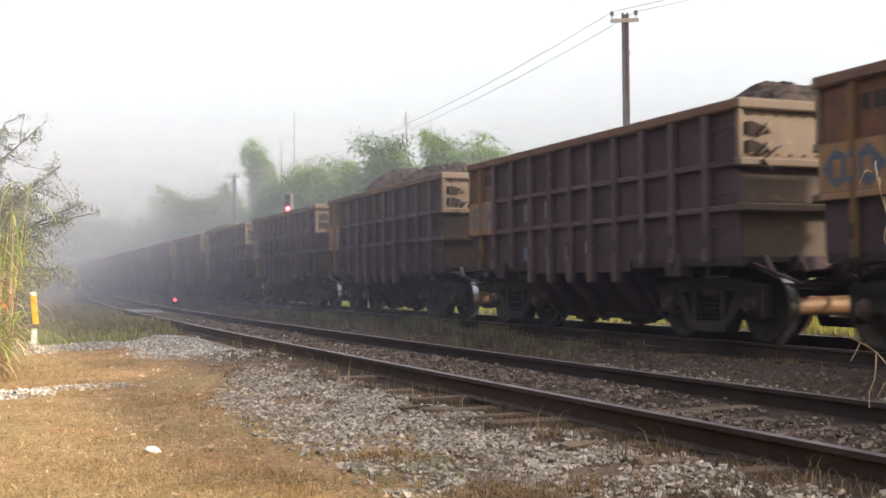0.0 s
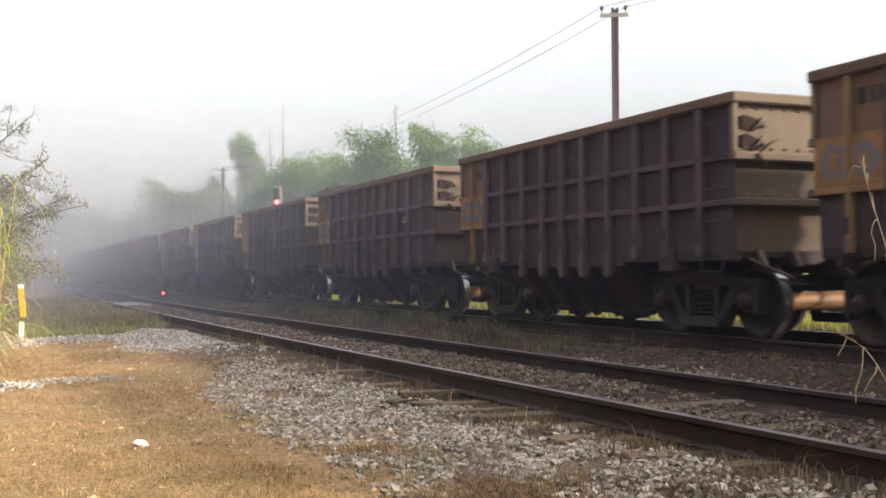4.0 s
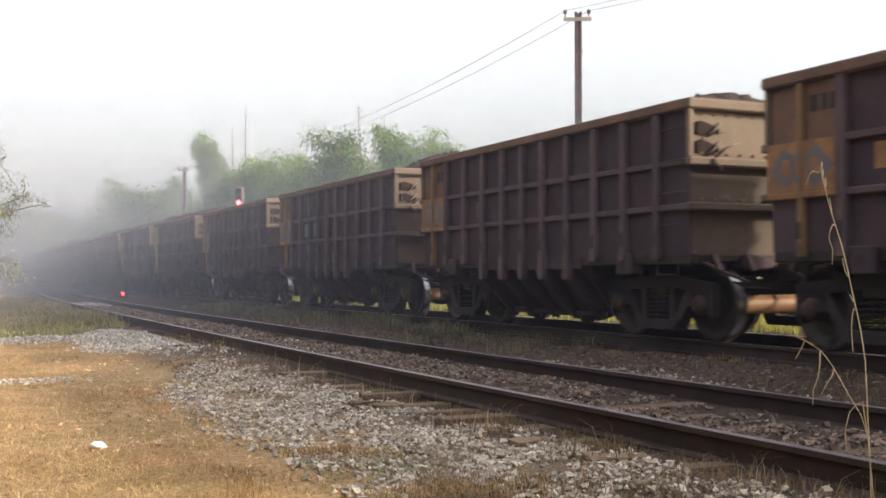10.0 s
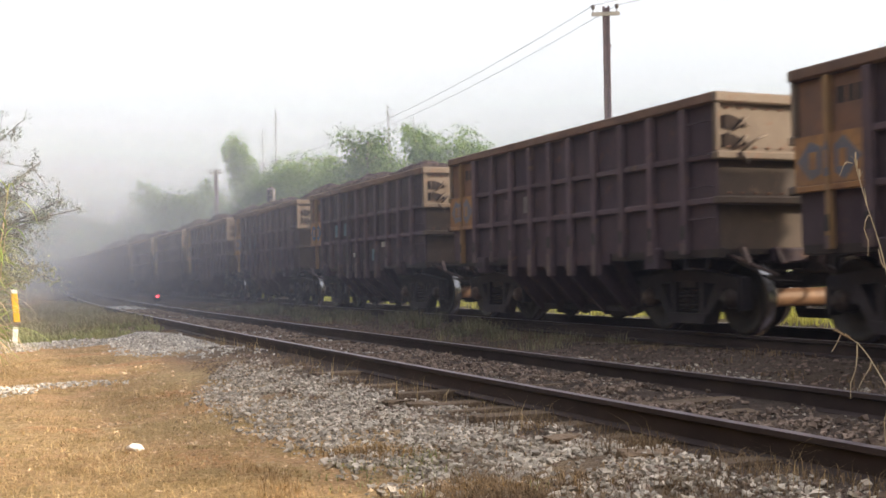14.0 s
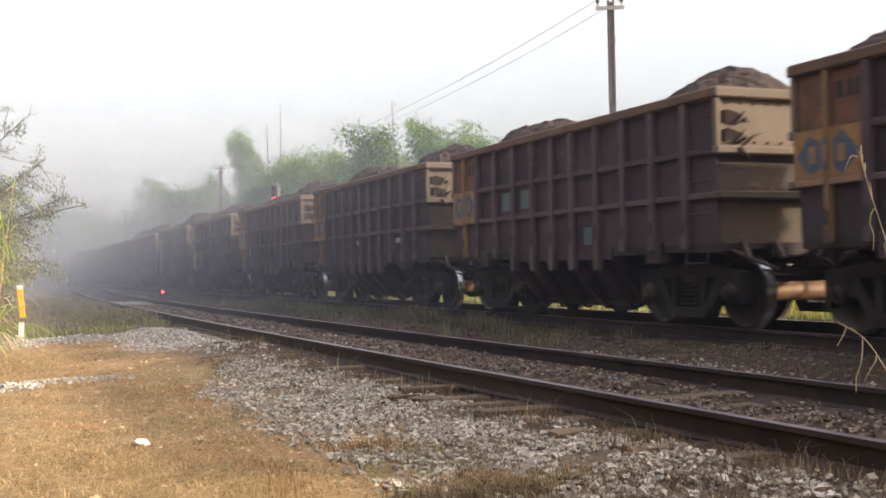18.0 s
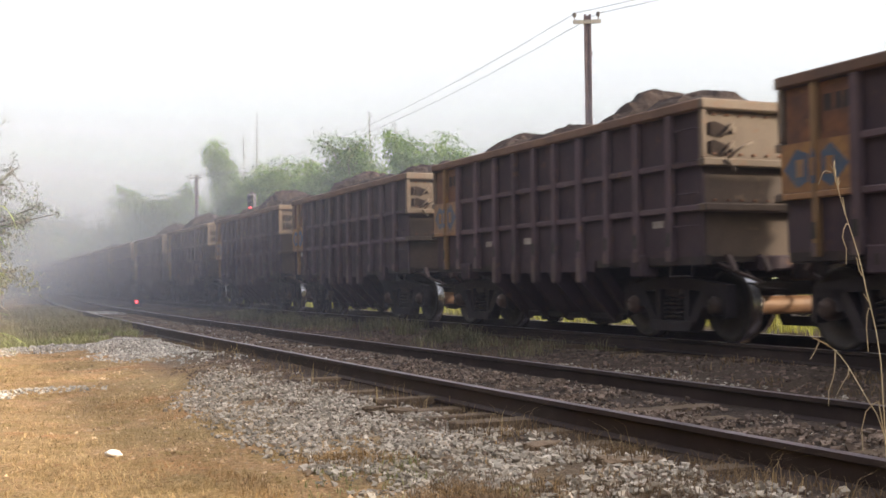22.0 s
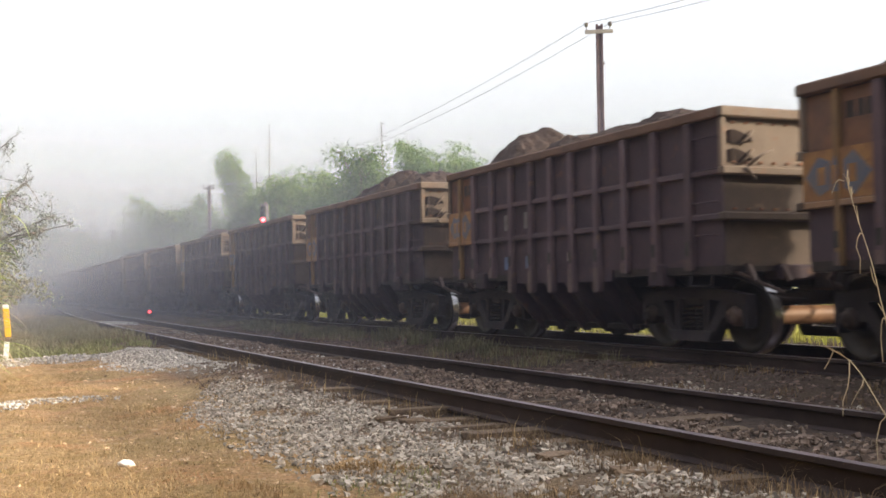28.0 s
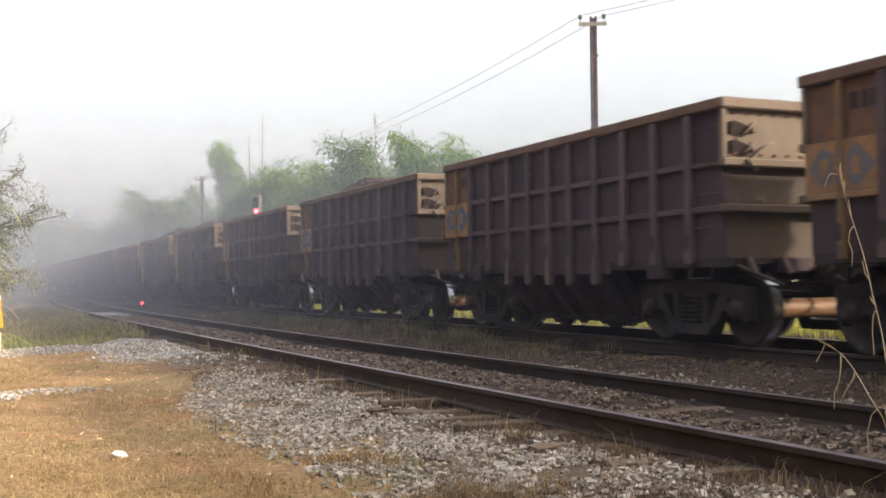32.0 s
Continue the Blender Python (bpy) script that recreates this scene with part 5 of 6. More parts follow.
# trees beside the road
broad_tree(-10.9, 25.2, -0.2, 4.35, 1.75, 401, 0.062, 8500, M_DRYLEAF, 0.30, "dusty olive tree with thin drooping branches", (0.03, 0.0),
           [(2.9, 0.5, 2.7), (2.6, 0.2, 2.9), (1.5, 0.1, 4.5), (2.1, 0.3, 3.8), (0.9, 0.0, 4.7), (1.9, -0.2, 3.3), (2.3, 0.0, 2.5)], 0.035)
broad_tree(-12.6, 29.5, -0.2, 4.0, 2.6, 402, 0.11, 11000, M_OLIVE, 0.05, "dense dusty olive tree beside the road")
broad_tree(-12.0, 28.0, -0.2, 2.3, 1.7, 404, 0.10, 9000, M_OLIVE, 0.02, "low dusty bush beside the road")
broad_tree(-16.8, 38.0, -0.2, 5.0, 3.0, 403, 0.18, 5200, M_DRYLEAF, 0.1, "dense dusty olive tree beside the road")


def grass(name, places, height, blades, material, label, seed, lean=0.5, width=0.006, kind="stuff", spread=0.08):
    """Tufts of bent blades in one mesh."""
    rng = np.random.default_rng(seed)
    P = np.asarray(places, float)
    n = len(P) * blades
    base = np.repeat(P, blades, 0) + np.c_[rng.normal(0, spread, (n, 2)), np.zeros(n)]
    a = rng.uniform(0, 6.28, n)
    hh = height * rng.uniform(0.4, 1.1, n)
    out = np.c_[np.cos(a), np.sin(a), np.zeros(n)] * (hh * rng.uniform(0.1, lean * 2, n))[:, None]
    side = np.c_[-np.sin(a), np.cos(a), np.zeros(n)] * (width * rng.uniform(0.6, 1.4, n))[:, None]
    up = np.c_[np.zeros((n, 2)), hh]
    m1 = base + out * 0.25 + up * 0.55
    tip = base + out + up * (1 - 0.25 * lean)
    v = np.stack([base - side, base + side, m1 + side * 0.8, m1 - side * 0.8, tip], 1).reshape(-1, 3)
    k = np.arange(n) * 5
    faces = np.stack([k, k + 1, k + 2, k + 3], 1).tolist() + np.stack([k + 3, k + 2, k + 4], 1).tolist()
    ob = raw(name, v.tolist(), faces, material)
    return tagged(ob, label, "grass", kind=kind)


def scatter(n, s0, s1, l0, l1, seed, power=1.0):
    """Places on the ground between two distances up the line and two from it."""
    rng = np.random.default_rng(seed)
    s = s0 + (s1 - s0) * rng.uniform(0, 1, n) ** power
    l = rng.uniform(l0, l1, n)
    a = TH + K * s
    x, y = X0 + (np.sin(a) - math.sin(TH)) / K - np.sin(a) * l, Y0 - (np.cos(a) - math.cos(TH)) / K + np.cos(a) * l
    return np.stack([x, y, floor_z(x, y, l) - 0.004], 1)


def blades(starts, dirs, lengths, widths, sag, seed, n=6):
    """Long bent blades as strips, with a fold down the middle."""
    verts, faces = [], []
    for c, d, ln, wd, sg in zip(starts, dirs, lengths, widths, sag):
        c, d = Vector(c), Vector(d).normalized()
        side = d.cross(Vector((0, 0, 1)))
        side = side.normalized() if side.length > 1e-3 else Vector((1, 0, 0))
        b = len(verts)
        p = c.copy()
        for i in range(n + 1):
            u = i / n
            w = wd * (0.5 + 1.4 * u) * (1 - u) ** 0.7 + 0.001
            verts += [p + side * w, p - Vector((0, 0, w * 0.4)), p - side * w]
            p = p + d * (ln / n)
            d = (d - Vector((0, 0, sg / n))).normalized()
        for i in range(n):
            k = b + 3 * i
            faces += [(k, k + 1, k + 4, k + 3), (k + 1, k + 2, k + 5, k + 4)]
    return verts, faces


def cane_clump(x, y, z, h, r, canes, seed, label):
    """Tall cane grass: upright stems, long arching leaves, bleached below and green above."""
    rng = np.random.default_rng(seed)
    t = thing("cane_grass", pose(x, y, z), label, "cane grass", "cane grass beside the road")
    bm = bmesh.new()
    live, dry = [], []
    for i in range(canes):
        a, rr = rng.uniform(0, 6.28), r * math.sqrt(rng.uniform(0, 1))
        b = np.array([rr * math.cos(a), rr * math.sin(a), 0])
        hh = h * rng.uniform(0.55, 1.0)
        tip = b + np.array([math.cos(a), math.sin(a), 0]) * rng.uniform(0.05, 0.45) * r + np.array([0, 0, hh])
        tube(bm, [b, (b + tip) / 2 + rng.normal(0, 0.03, 3), tip], [0.011, 0.009, 0.004], 5, caps=False)
        for k in range(11):
            u = rng.uniform(0.04, 1.0)
            p = b + (tip - b) * u
            aa = rng.uniform(0, 6.28)
            up = rng.uniform(0.2, 1.5)
            row = (p, (math.cos(aa), math.sin(aa), up), rng.uniform(0.35, 0.95), rng.uniform(0.007, 0.017), rng.uniform(1.0, 3.2))
            (dry if u < 0.58 + rng.uniform(-0.2, 0.2) else live).append(row)
    part("stems", bm, M_DRYREED, t)
    for nm, rows, m in (("green_leaves", live, M_REED), ("dry_leaves", dry, M_DRYREED)):
        v, f = blades(*zip(*rows), seed)
        raw(nm, v, f, m, t, "yellow-green arching leaves" if m is M_REED else "bleached straw-coloured leaves")
    return t


cane_clump(-6.45, 14.6, -0.30, 2.5, 0.75, 60, 501, "tall yellow-green cane grass bleached at its foot")
cane_clump(-7.9, 17.3, -0.30, 2.2, 0.8, 50, 502, "tall yellow-green cane grass bleached at its foot")
cane_clump(-5.55, 13.1, -0.30, 0.8, 0.40, 34, 503, "low dry cane grass spilling on the dirt")
fallen = thing("red_leaf", pose(-5.62, 14.0, 0.62), "single orange-red leaf caught in the cane grass", "leaf")
v, f = blades([(0, 0, 0)], [(1, -0.3, -0.2)], [0.16], [0.04], [1.0], 1)
raw("blade", v, f, M_REDLEAF, fallen)


def grass_stalk(stem, leaves, label):
    """A dry seed stalk: a jointed stem, hanging leaves and a thin seed head."""
    t = thing("grass_stalk", pose(*stem[-1]), label, "grass stalk", "dry stalks by the lens")
    o = Vector(stem[-1])
    bm = bmesh.new()
    tube(bm, [Vector(p) - o for p in stem], [0.0009 + 0.0012 * i / len(stem) for i in range(len(stem))], 6)
    part("stem", bm, M_STALK, t)
    for lf in leaves:
        verts, faces = [], []
        pts = [Vector(p) - o for p in lf]
        for i, p in enumerate(pts):
            d = (pts[min(i + 1, len(pts) - 1)] - pts[max(i - 1, 0)]).normalized()
            sd = d.cross(Vector((0, 1, 0))).normalized()
            w = 0.0013 * (1 - i / (len(pts) - 0.6)) + 0.0008
            verts += [p + sd * w, p + Vector((0, 0.004, 0)), p - sd * w]
        for i in range(len(pts) - 1):
            k = 3 * i
            faces += [(k, k + 1, k + 4, k + 3), (k + 1, k + 2, k + 5, k + 4)]
        raw("leaf", verts, faces, M_STALK, t)
    rng = np.random.default_rng(3)
    rows = []
    d = (Vector(stem[0]) - Vector(stem[2])).normalized()
    for i in range(18):
        u = rng.uniform(0, 0.9)
        k = 0 if u < 0.45 else 1
        p = Vector(stem[k]).lerp(Vector(stem[k + 1]), (u / 0.45) % 1.0) - o
        rows.append((p, d + Vector((rng.normal(0, 0.22), rng.normal(0, 0.2), 0.1)), rng.uniform(0.012, 0.032), 0.0016, 0.2))
    v2, f2 = blades(*zip(*rows), 1, 2)
    raw("seed_head", v2, f2, M_STALK, t)


grass_stalk([(1.217, 3.1, 1.151), (1.223, 3.1, 1.117), (1.232, 3.1, 1.077), (1.244, 3.1, 1.032), (1.257, 3.1, 0.99), (1.269, 3.1, 0.951), (1.281, 3.1, 0.909), (1.293, 3.1, 0.856), (1.302, 3.1, 0.808), (1.316, 3.1, 0.749), (1.329, 3.1, 0.685), (1.34, 3.1, 0.6), (1.352, 3.1, 0.3), (1.36, 3.1, -0.26)],
            [[(1.257, 3.1, 0.991), (1.246, 3.09, 0.993), (1.234, 3.08, 0.977), (1.23, 3.08, 0.953), (1.241, 3.08, 0.921), (1.239, 3.08, 0.878)], [(1.316, 3.1, 0.749), (1.305, 3.09, 0.754), (1.295, 3.08, 0.732), (1.293, 3.08, 0.697), (1.297, 3.08, 0.63)],
             [(1.21, 3.1, 1.141), (1.194, 3.1, 1.146), (1.181, 3.09, 1.137), (1.168, 3.09, 1.105)], [(1.293, 3.1, 0.844), (1.28, 3.09, 0.86), (1.273, 3.09, 0.897)], [(1.309, 3.1, 0.772), (1.298, 3.09, 0.783), (1.292, 3.09, 0.794)],
             [(1.247, 3.1, 1.02), (1.244, 3.1, 1.049), (1.241, 3.1, 1.07)]],
            "dry straw-coloured grass stalk with hanging leaves")
grass_stalk([(1.114, 3.0, 0.675), (1.142, 3.0, 0.66), (1.171, 3.0, 0.642), (1.188, 3.0, 0.622), (1.205, 3.0, 0.599), (1.23, 3.0, 0.555), (1.257, 3.0, 0.507), (1.283, 3.0, 0.465), (1.302, 3.0, 0.408), (1.320, 3.0, 0.2), (1.33, 3.0, -0.27)],
            [[(1.127, 3.0, 0.666), (1.114, 2.99, 0.646), (1.098, 2.99, 0.619)], [(1.171, 3.0, 0.641), (1.166, 2.99, 0.604), (1.157, 2.98, 0.57), (1.143, 2.98, 0.533), (1.142, 2.98, 0.492)],
             [(1.209, 3.0, 0.591), (1.2, 2.99, 0.573), (1.185, 2.99, 0.551), (1.169, 2.99, 0.521)], [(1.302, 3.0, 0.41), (1.284, 2.99, 0.501), (1.263, 2.98, 0.495), (1.244, 2.98, 0.475), (1.232, 2.98, 0.429), (1.234, 2.98, 0.369)]],
            "bent dry grass stalk with a thin seed head")


def bare_shoot(dx, dist, up, seed):
    x, y = by_dir(dx, dist)
    h = up * dist + 0.7
    t = thing("bare_shoot", pose(x, y, 0.1), "thin bare cane shoot rising above the trees", "shoot", "bare shoots")
    rng = np.random.default_rng(seed)
    bm = bmesh.new()
    tube(bm, [(0, 0, 0), (0.05, 0, h * 0.5), (rng.normal(0, 0.12), 0, h)], [0.05, 0.04, 0.015], 5)
    part("stem", bm, M_BARK, t)
    c = np.stack([rng.normal(0, 0.12, 90), rng.normal(0, 0.12, 90), rng.uniform(0.62, 1.0, 90) * h], 1)
    leaf_mesh("leaves", c, rng.normal(0, 1, (90, 3)), np.full(90, 0.16), np.full(90, 0.03), M_DRYLEAF, t, seed=seed)


for i, (dx, dist, up) in enumerate([(-0.146, 70, 0.135), (-0.135, 70, 0.155), (-0.031, 57, 0.155), (-0.010, 60, 0.145)]):
    bare_shoot(dx, dist, up, 700 + i)


def clumped(n, s0, s1, l0, l1, seed, keep=0.45):
    q = scatter(n, s0, s1, l0, l1, seed)
    w = np.sin(q[:, 0] * 2.3 + 1.3 * np.sin(q[:, 1] * 1.9)) + np.sin(q[:, 1] * 2.7 + 1.9 * np.sin(q[:, 0] * 3.1 + seed))
    return q[w > keep - 0.9]


grass("dry_grass", clumped(1500, -10, 16, 2.7, 7.5, 1, 1.2), 0.05, 9, M_STRAW, "short trampled straw-coloured grass on the dirt", 2, 1.1, 0.004)
grass("straw_tufts", clumped(420, -8, 6, 2.6, 6.5, 19, 1.5), 0.045, 26, M_STRAW, "low straw tufts on the dirt", 20, 1.5, 0.003, spread=0.07)
grass("dirt_tuft", [(-2.8, 10.74, -0.28), (-2.95, 10.8, -0.28), (-2.7, 10.9, -0.28), (-2.3, 11.2, -0.28), (-2.2, 11.0, -0.28)], 0.08, 30, M_STRAW, "low straw tuft on the dirt", 21, 0.9, 0.003, spread=0.10)
grass("trodden_straw", clumped(11000, -9.5, 9, 2.6, 7.0, 15, 0.9), 0.022, 6, M_STRAW, "flattened straw in patches on the dirt", 16, 1.8, 0.003)
grass("straw_mat", clumped(2000, -9.6, -6.2, 3.0, 6.6, 57, 0.5), 0.050, 11, M_STRAW, "matted straw-coloured grass on the dirt", 58, 1.9, 0.0022, spread=0.09)
grass("amber_weeds", clumped(950, -8.3, -6.6, 2.3, 3.3, 59, 0.5), 0.075, 9, M_AMBER, "amber dead weeds where gravel meets dirt", 60, 0.8, 0.0022, spread=0.07)
grass("sparse_straw", clumped(1700, -6.6, 3.0, 2.6, 6.2, 61, 0.5), 0.05, 10, M_STRAW, "sparse dry grass on the trodden dirt", 62, 1.2, 0.0025, spread=0.10)
grass("gravel_weeds", clumped(420, -8.6, 0.5, 1.2, 2.9, 63, 1.1), 0.06, 10, M_AMBER, "dead weeds between the pale stones", 64, 0.9, 0.0022, spread=0.05)
grass("foreground_weeds", clumped(1700, -11.5, -7.6, 1.1, 3.2, 17, 1.1), 0.07, 9, M_BROWNGRASS, "thin brown weeds among the gravel", 18, 0.9, 0.002)
grass("corner_weeds", clumped(900, -8.6, -7.1, 2.3, 3.2, 47, 0.9), 0.08, 14, M_BROWNGRASS, "dark brown weeds at the edge of the gravel", 48, 0.9, 0.0025)
grass("rail_weeds", scatter(110, -11.5, -4, 0.90, 1.20, 49), 0.09, 14, M_BROWNGRASS, "matted dead weeds at the foot of the near rail", 50, 0.9, 0.0025)
grass("brown_weeds", clumped(900, -12, 30, -3.4, -1.3, 3, 1.1), 0.10, 9, M_BROWNGRASS, "brown dead weeds between the two tracks", 4, 0.6, 0.006)
grass("green_weeds", scatter(60, 0, 26, -3.5, -2.2, 5), 0.20, 14, M_GREEN, "green and brown weeds beside the far track", 6, 0.5, 0.006)
grass("weed_clumps", scatter(44, 1.0, 18, -3.35, -2.6, 41), 0.30, 60, M_GREEN, "knee-high green and brown weeds beside the far track", 42, 0.5, 0.006, spread=0.10)
grass("olive_clumps", clumped(110, -1.0, 22, -3.3, -2.3, 55, 1.2), 0.24, 60, M_WEED, "knee-high olive weeds beside the far track", 56, 0.7, 0.004, spread=0.16)
grass("edge_weeds", clumped(420, -12, 30, 0.95, 1.55, 7, 0.9), 0.17, 9, M_BROWNGRASS, "thin dead weeds along the near rail", 8, 0.7, 0.0022)
grass("pale_wisps", scatter(46, -11, 4, 0.95, 1.5, 43), 0.27, 4, M_STRAW, "pale dry wisps along the near rail", 44, 0.8, 0.0020)
grass("green_sprigs", scatter(26, -8.4, -6.9, 2.2, 3.0, 45), 0.07, 12, M_VERGE, "small green sprigs at the edge of the gravel", 46, 0.8, 0.0028, spread=0.05)
grass("verge_weeds", clumped(5200, 9.5, 36, 1.15, 7.0, 51, 0.5), 0.30, 12, M_WEED, "rank olive-brown weeds beside the track", 52, 0.5, 0.006, spread=0.12)
grass("bright_tufts", scatter(420, 8.6, 13.5, 2.2, 5.2, 53), 0.20, 22, M_VERGE, "fresh green grass behind the gravel", 54, 0.4, 0.006, spread=0.10)
grass("verge_grass", clumped(7000, 8.5, 34, 1.2, 6.0, 9, 0.7), 0.14, 14, M_VERGE, "green verge grass beside the track", 10, 0.5, 0.007)
grass("verge_straw", clumped(1100, 10, 50, 1.3, 7.0, 11, 1.0), 0.20, 10, M_STRAW, "dry brown verge grass beside the track", 12, 0.5, 0.007)
grass("bank_grass", scatter(11000, -30, 60, -16.0, -6.9, 13), 0.28, 12, M_BANK, "sunlit yellow-green grass bank behind the train", 14, 0.6, 0.008, spread=0.12)


# ---- stones ----
def stones(name, places, sizes, material, label, seed):
    """Crushed stone: each an uneven angular lump."""
    rng = np.random.default_rng(seed)
    cube = np.array([(x, y, z) for x in (-0.62, 0.62) for y in (-0.62, 0.62) for z in (-0.62, 0.62)])
    tri = np.array([(0, 1, 3), (0, 3, 2), (4, 6, 7), (4, 7, 5), (0, 4, 5), (0, 5, 1), (2, 3, 7), (2, 7, 6), (0, 2, 6), (0, 6, 4), (1, 5, 7), (1, 7, 3)])
    P = np.asarray(places, float)
    n = len(P)
    v = cube[None] * rng.uniform(0.62, 1.3, (n, 8, 1)) + rng.normal(0, 0.17, (n, 8, 3))
    v = v * np.stack([rng.uniform(0.75, 1.5, n), rng.uniform(0.7, 1.15, n), rng.uniform(0.5, 0.95, n)], 1)[:, None]
    a, b = rng.uniform(0, 6.28, n), rng.uniform(-1.2, 1.2, n)
    ca, sa, cb, sb = np.cos(a), np.sin(a), np.cos(b), np.sin(b)
    rot = np.stack([np.stack([ca, -sa * cb, sa * sb], 1), np.stack([sa, ca * cb, -ca * sb], 1), np.stack([0 * a, sb, cb], 1)], 1)
    v = np.einsum("nij,nkj->nki", rot, v) * np.asarray(sizes)[:, None, None] + P[:, None]
    f = (tri[None] + 8 * np.arange(n)[:, None, None]).reshape(-1, 3)
    ob = raw(name, v.reshape(-1, 3).tolist(), f.tolist(), material)
    return tagged(ob, label, "gravel", kind="stuff")


def patchy(n, s0, s1, l0, l1, seed):
    """Like scatter, but thinning out unevenly towards its edges and in patches."""
    q = scatter(n * 3, s0, s1, l0, l1, seed)
    rng = np.random.default_rng(seed + 500)
    l = np.hypot(q[:, 0] - CX, q[:, 1] - CY) - RAD
    edge = np.minimum(l - l0, l1 - l) / 0.30
    wav = np.sin(q[:, 0] * 5.1 + 2 * np.sin(q[:, 1] * 3.7)) + np.sin(q[:, 1] * 4.3 + 1.7 * np.sin(q[:, 0] * 6.1))
    fine = np.sin(q[:, 0] * 13.0 + 2 * np.sin(q[:, 1] * 11.0)) * np.sin(q[:, 1] * 12.0 + 1.5 * np.sin(q[:, 0] * 9.0))
    p = np.clip(edge * 0.8, 0.05, 1) * np.clip(0.62 + 0.30 * wav + 0.30 * fine, 0.06, 1)
    q = q[rng.uniform(0, 1, len(q)) < p]
    return np.concatenate([q, q])[:n] if len(q) < n else q[:n]


def sized(n, lo, hi, seed):
    return lo + (hi - lo) * np.random.default_rng(seed).uniform(0, 1, n) ** 2


def lifted(p, seed, amount):
    q = p.copy()
    q[:, 2] += np.random.default_rng(seed).uniform(0, amount, len(q))
    return q


def tapered(q):
    """Keep the stones inside the outer edge of the spread, which closes on the rail up the line."""
    rng = np.random.default_rng(77)
    l = np.hypot(q[:, 0] - CX, q[:, 1] - CY) - RAD
    s = (q[:, 0] - X0) * math.cos(TH) + (q[:, 1] - Y0) * math.sin(TH)
    outer = np.interp(s, [-5, -3, -1.5, 0], [3.0, 2.85, 2.35, 1.7])
    inner = np.interp(s, [-9, -6, -3, 0], [1.05, 1.15, 1.30, 1.7])
    thin = rng.uniform(0, 1, len(q)) < np.interp(s, [-9.5, -7.8], [0.35, 1.0])
    return q[thin & (l < outer - np.abs(rng.normal(0, 0.30, len(q))) + 0.12) & (l > inner + rng.normal(0, 0.14, len(q)))]


def sleeper_places():
    rr = random.Random(9)
    return [(-16 + i * 0.58 + rr.uniform(-0.05, 0.05), rr.uniform(-0.06, 0.06), rr.choice((0.0, -0.018, -0.026, -0.032, -0.038)), rr.uniform(-2, 2)) for i in range(90)]


def off_sleepers(q):
    """Leave the tops of the sleepers mostly bare."""
    rng = np.random.default_rng(78)
    s = (RAD * np.arctan2(q[:, 1] - CY, q[:, 0] - CX))
    s0 = RAD * math.atan2(Y0 - CY, X0 - CX)
    s = (s - s0) * (1 if K > 0 else -1)
    d = np.min(np.abs(s[:, None] - np.array([p[0] for p in sleeper_places()])[None, :]), 1)
    return q[(d > 0.10) | (rng.uniform(0, 1, len(q)) < 0.14)]


def laid(name, places, lo, hi, material, label, seed):
    stones(name, places, sized(len(places), lo, hi, seed), material, label, seed + 1)


laid("pale_gravel", lifted(tapered(patchy(21000, -11.5, -0.2, 1.05, 2.95, 21)), 22, 0.022), 0.008, 0.027, M_GRAVEL, "pale grey crushed stone spread beside the rail", 24)
laid("brown_chips", lifted(patchy(6500, -11.5, 0.5, 1.05, 2.3, 44), 45, 0.015), 0.006, 0.020, M_BALLAST, "brown stone and wood chips among the pale gravel", 46)
laid("loose_gravel", np.concatenate([scatter(1300, -11, 5, 2.4, 3.2, 25), scatter(260, -7, -1.5, 2.9, 3.8, 26)]), 0.006, 0.026, M_PEBBLE, "loose pale stones scattered on the dirt", 27)
laid("dirt_stones", scatter(210, -9, 8, 2.7, 6.5, 91), 0.010, 0.032, M_PEBBLE, "single pale stones half sunk in the dirt", 92)
laid("track_ballast", off_sleepers(lifted(patchy(29000, -12, 24, -0.78, 0.78, 28), 29, 0.035)), 0.009, 0.030, M_BALLAST, "dusty brown ballast between the rails", 31)
laid("track_chips", off_sleepers(patchy(7000, -12, 24, -0.78, 0.78, 93)), 0.006, 0.022, M_GRAVEL, "pale chips among the brown ballast", 94)
laid("pale_track_chips", patchy(15000, 0, 30, -0.78, 0.78, 95), 0.010, 0.028, M_HEAP, "dusty pale chips between the rails", 96)
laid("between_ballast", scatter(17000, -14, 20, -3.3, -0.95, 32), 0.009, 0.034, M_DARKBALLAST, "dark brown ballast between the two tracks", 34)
laid("pale_strip", patchy(2800, -8.5, -1.5, -2.1, -1.0, 47), 0.008, 0.026, M_GRAVEL, "pale stones spilled beside the rail", 49)
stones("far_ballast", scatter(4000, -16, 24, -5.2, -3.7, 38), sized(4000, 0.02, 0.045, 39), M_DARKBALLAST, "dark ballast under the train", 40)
stones("tan_pebbles", scatter(7000, -10, 12, 2.7, 7.0, 35), sized(7000, 0.003, 0.015, 36), M_PEBBLE, "small tan pebbles on the trodden dirt", 37)


def heap(n, s, l, rs, rl, h, seed):
    rng = np.random.default_rng(seed)
    a, r = rng.uniform(0, 6.28, n), rng.uniform(0, 1, n) ** 0.62 * rng.uniform(0.85, 1.15, n)
    ss, ll = s + rs * r * np.cos(a), l + rl * r * np.sin(a)
    an = TH + K * ss
    x, y = X0 + (np.sin(an) - math.sin(TH)) / K - np.sin(an) * ll, Y0 - (np.cos(an) - math.cos(TH)) / K + np.cos(an) * ll
    return np.stack([x, y, floor_z(x, y, ll) + h * np.clip(1 - r ** 2, 0, 1) * rng.uniform(0.0, 1, n)], 1)


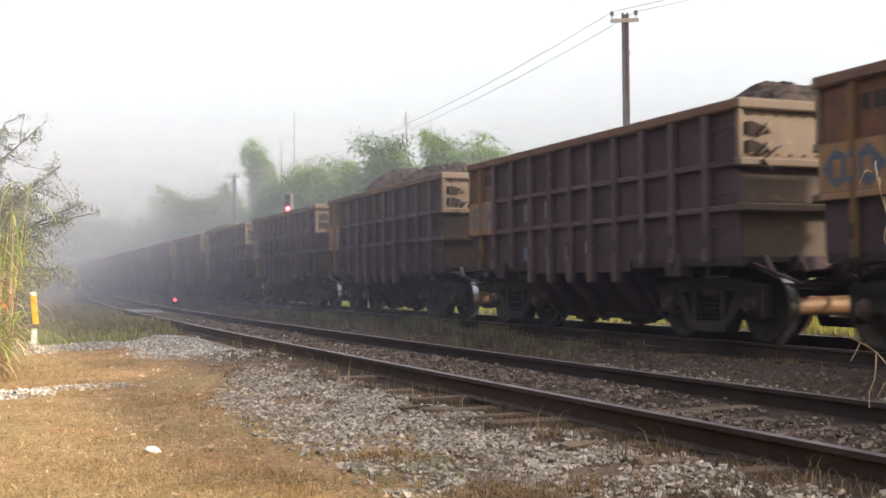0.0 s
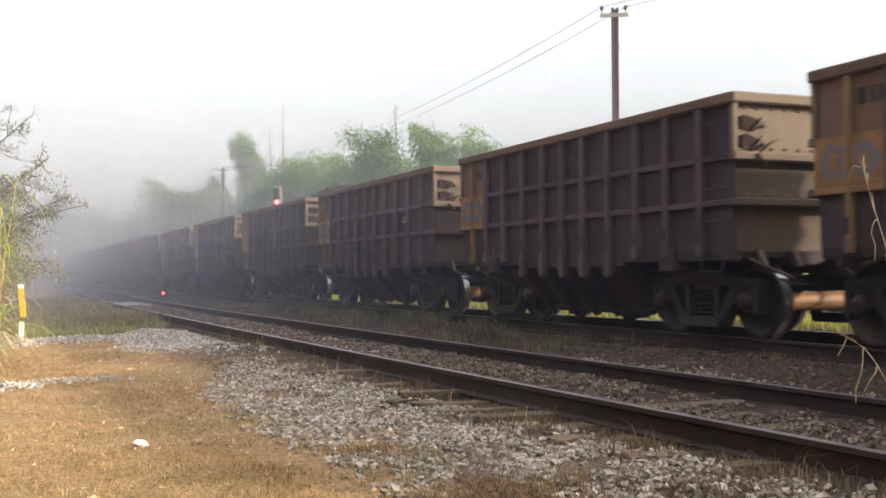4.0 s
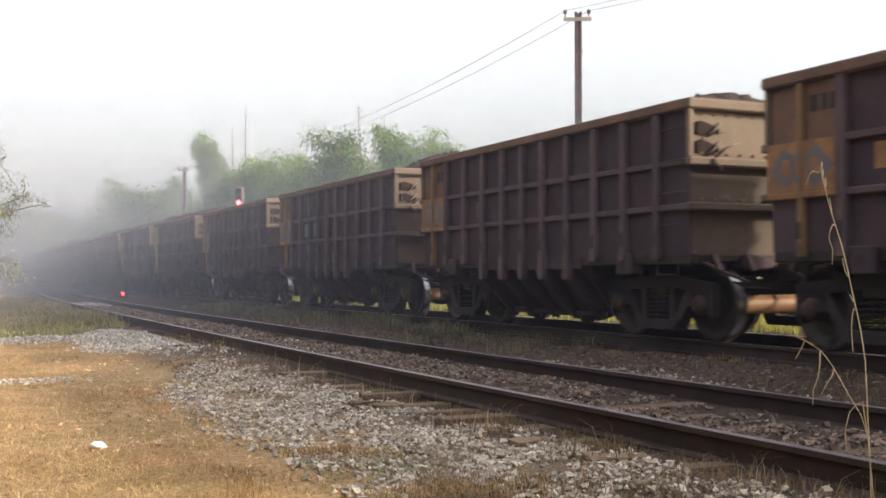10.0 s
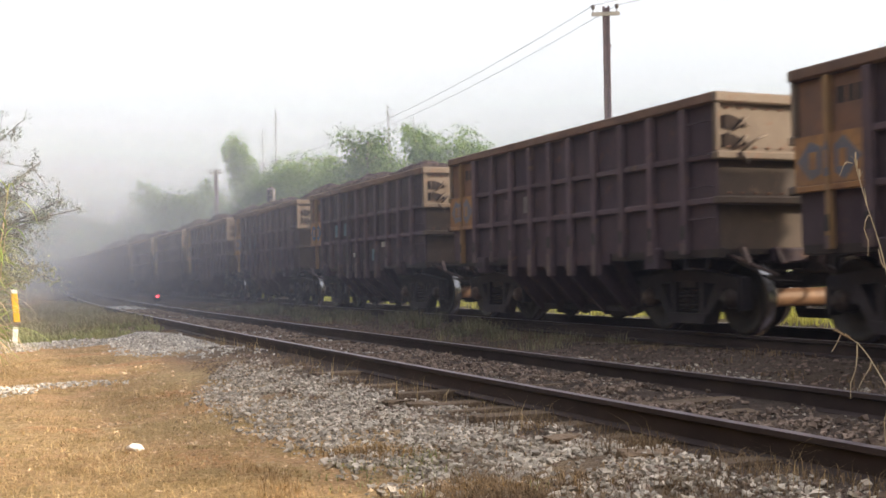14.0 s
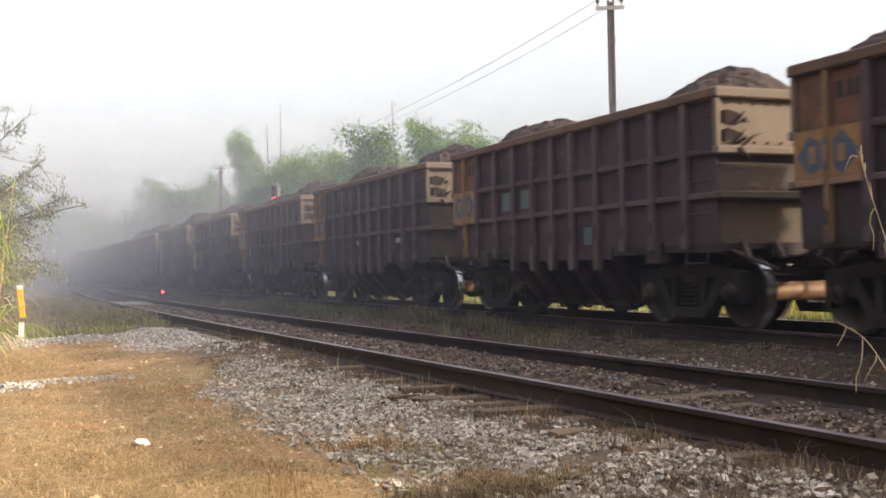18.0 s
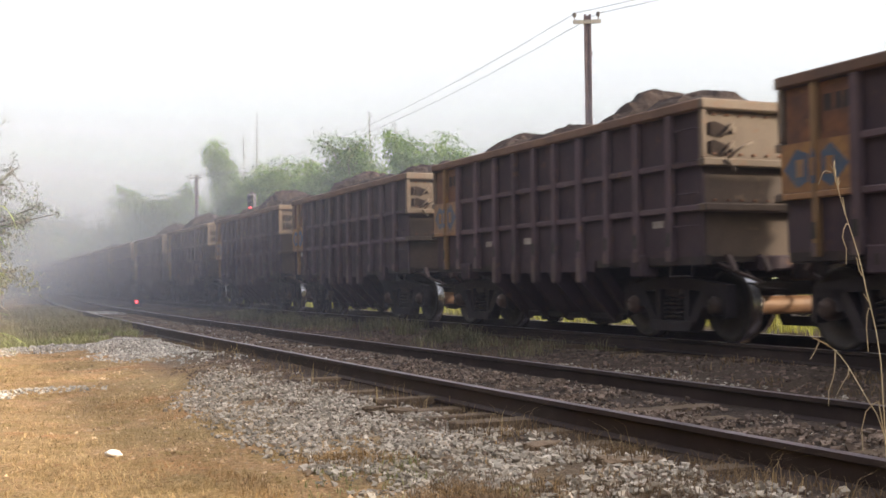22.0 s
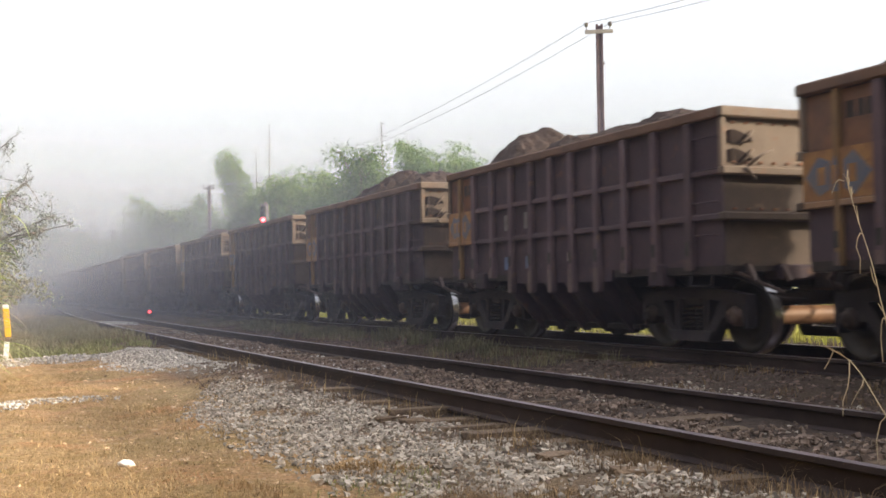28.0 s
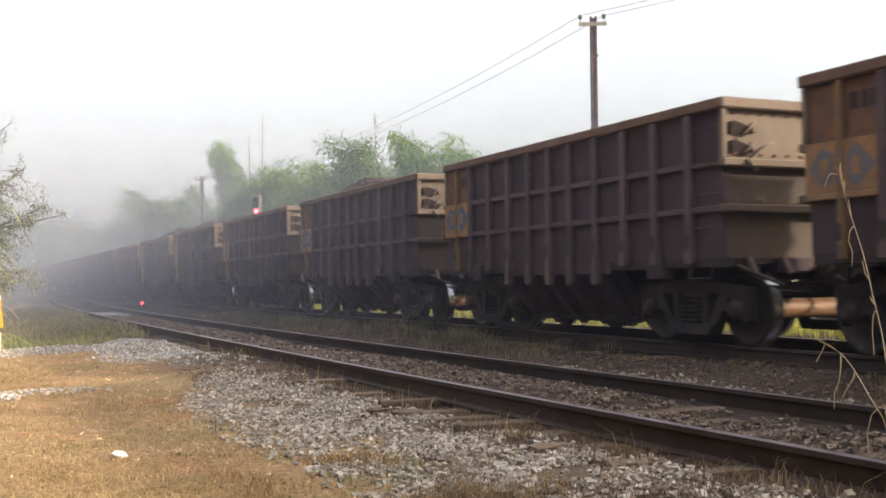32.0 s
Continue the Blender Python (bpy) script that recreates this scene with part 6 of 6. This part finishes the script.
for j, (n, s, l, rs, rl, h) in enumerate([(3800, 5.8, 1.70, 3.0, 0.80, 0.15), (600, 3.4, 2.2, 1.6, 0.6, 0.03), (1500, 7.9, 3.1, 1.0, 1.1, 0.10), (1600, 6.2, 4.35, 1.3, 0.7, 0.20), (480, -0.8, 4.55, 0.42, 0.55, 0.06), (260, -0.45, 3.75, 0.28, 0.75, 0.02), (500, 2.6, 1.6, 2.6, 0.6, 0.02)]):
    laid("gravel_heap", heap(n, s, l, rs, rl, h, 60 + j), 0.009, 0.030, M_HEAP, "low heap of pale grey crushed stone", 70 + 2 * j)

def make_white_stone():
    bm = bmesh.new()
    bmesh.ops.create_icosphere(bm, subdivisions=3, radius=1.0)
    for v in bm.verts:
        c = v.co.copy()
        f = 1 + 0.45 * noise.noise(c * 1.2) + 0.26 * noise.noise(c * 2.7) + 0.10 * noise.noise(c * 7)
        v.co = Vector((c.x * 0.050, c.y * 0.036, c.z * 0.024)) * f
    for f in bm.faces:
        f.smooth = True
    ob = part("white_stone", bm, M_STONE)
    ob.matrix_basis = pose(-1.89, 7.2, float(floor_z(np.array(-1.89), np.array(7.2), np.array(3.6))) + 0.02, 0, 0, 12)
    tagged(ob, "white quartz stone lying on the dirt", "stone")


make_white_stone()


def make_wood_block(x, y, ln, wd, ht, turn, seed):
    """A rotten end broken off a sleeper: an uneven split block."""
    rng = random.Random(seed)
    bm = bmesh.new()
    box(bm, -ln / 2, ln / 2, -wd / 2, wd / 2, -0.05, ht, 0.008)
    bmesh.ops.subdivide_edges(bm, edges=bm.edges[:], cuts=1)
    for v in bm.verts:
        v.co += Vector((rng.uniform(-0.02, 0.02), rng.uniform(-0.012, 0.012), rng.uniform(-0.012, 0.006)))
    l = math.hypot(x - CX, y - CY) - RAD
    ob = part("wood_block", bm, M_SLEEPER)
    ob.matrix_basis = pose(x, y, float(floor_z(np.array(x), np.array(y), np.array(l))), 0, 0, turn)
    tagged(ob, "broken end of a rotten wooden sleeper in gravel", "wood block", "broken sleeper ends")


for i, (x, y, ln, wd, ht, turn) in enumerate([(-0.24, 9.11, 0.22, 0.14, 0.045, 20), (-0.05, 8.85, 0.20, 0.13, 0.04, 25), (-0.9, 10.6, 0.18, 0.11, 0.025, 15), (0.80, 6.62, 0.22, 0.12, 0.04, 40), (1.18, 5.90, 0.34, 0.14, 0.03, 5)]):
    make_wood_block(x, y, ln, wd, ht, turn, 20 + i)


# ---- sleepers, last of the large structure ----
SLEEPERS = [sleeper_mesh(i) for i in range(5)]
for track, way, z in ((near_track, line_pose, -0.146), (far_track, far_pose, RISE - 0.172)):
    for i, (at, off, sunk, turn) in enumerate(sleeper_places()):
        ob = new("sleeper", SLEEPERS[i % 5])
        ob.parent = track
        ob.matrix_basis = way(at, off, z + sunk, turn)


# ---- what moves ----
def motions():
    times = [0, 3, 6, 9, 13, 16, 19, 23, 25.5, 28, 30, 32]
    for k, w in wagons.items():
        walk(w, [(t, far_pose(S_FIRST + WAGON * k - rolled(t), 0.0, RISE, 180.0)) for t in times])
    step = 1.30 * WHEEL_R
    marks = [i * step for i in range(int(rolled(32.0) / step) + 2)]
    when = np.interp(marks, [b for _, b in ROLLED], [a for a, _ in ROLLED])
    for k, w in wagons.items():
        if -2 <= k <= 18:
            for ws in w.children:
                if ws.name.startswith("wheelset"):
                    x = ws.matrix_basis.translation.x
                    walk(ws, [(float(t), pose(x, 0, WHEEL_R, 0, math.degrees(d / WHEEL_R), 0)) for t, d in zip(when, marks)])


motions()
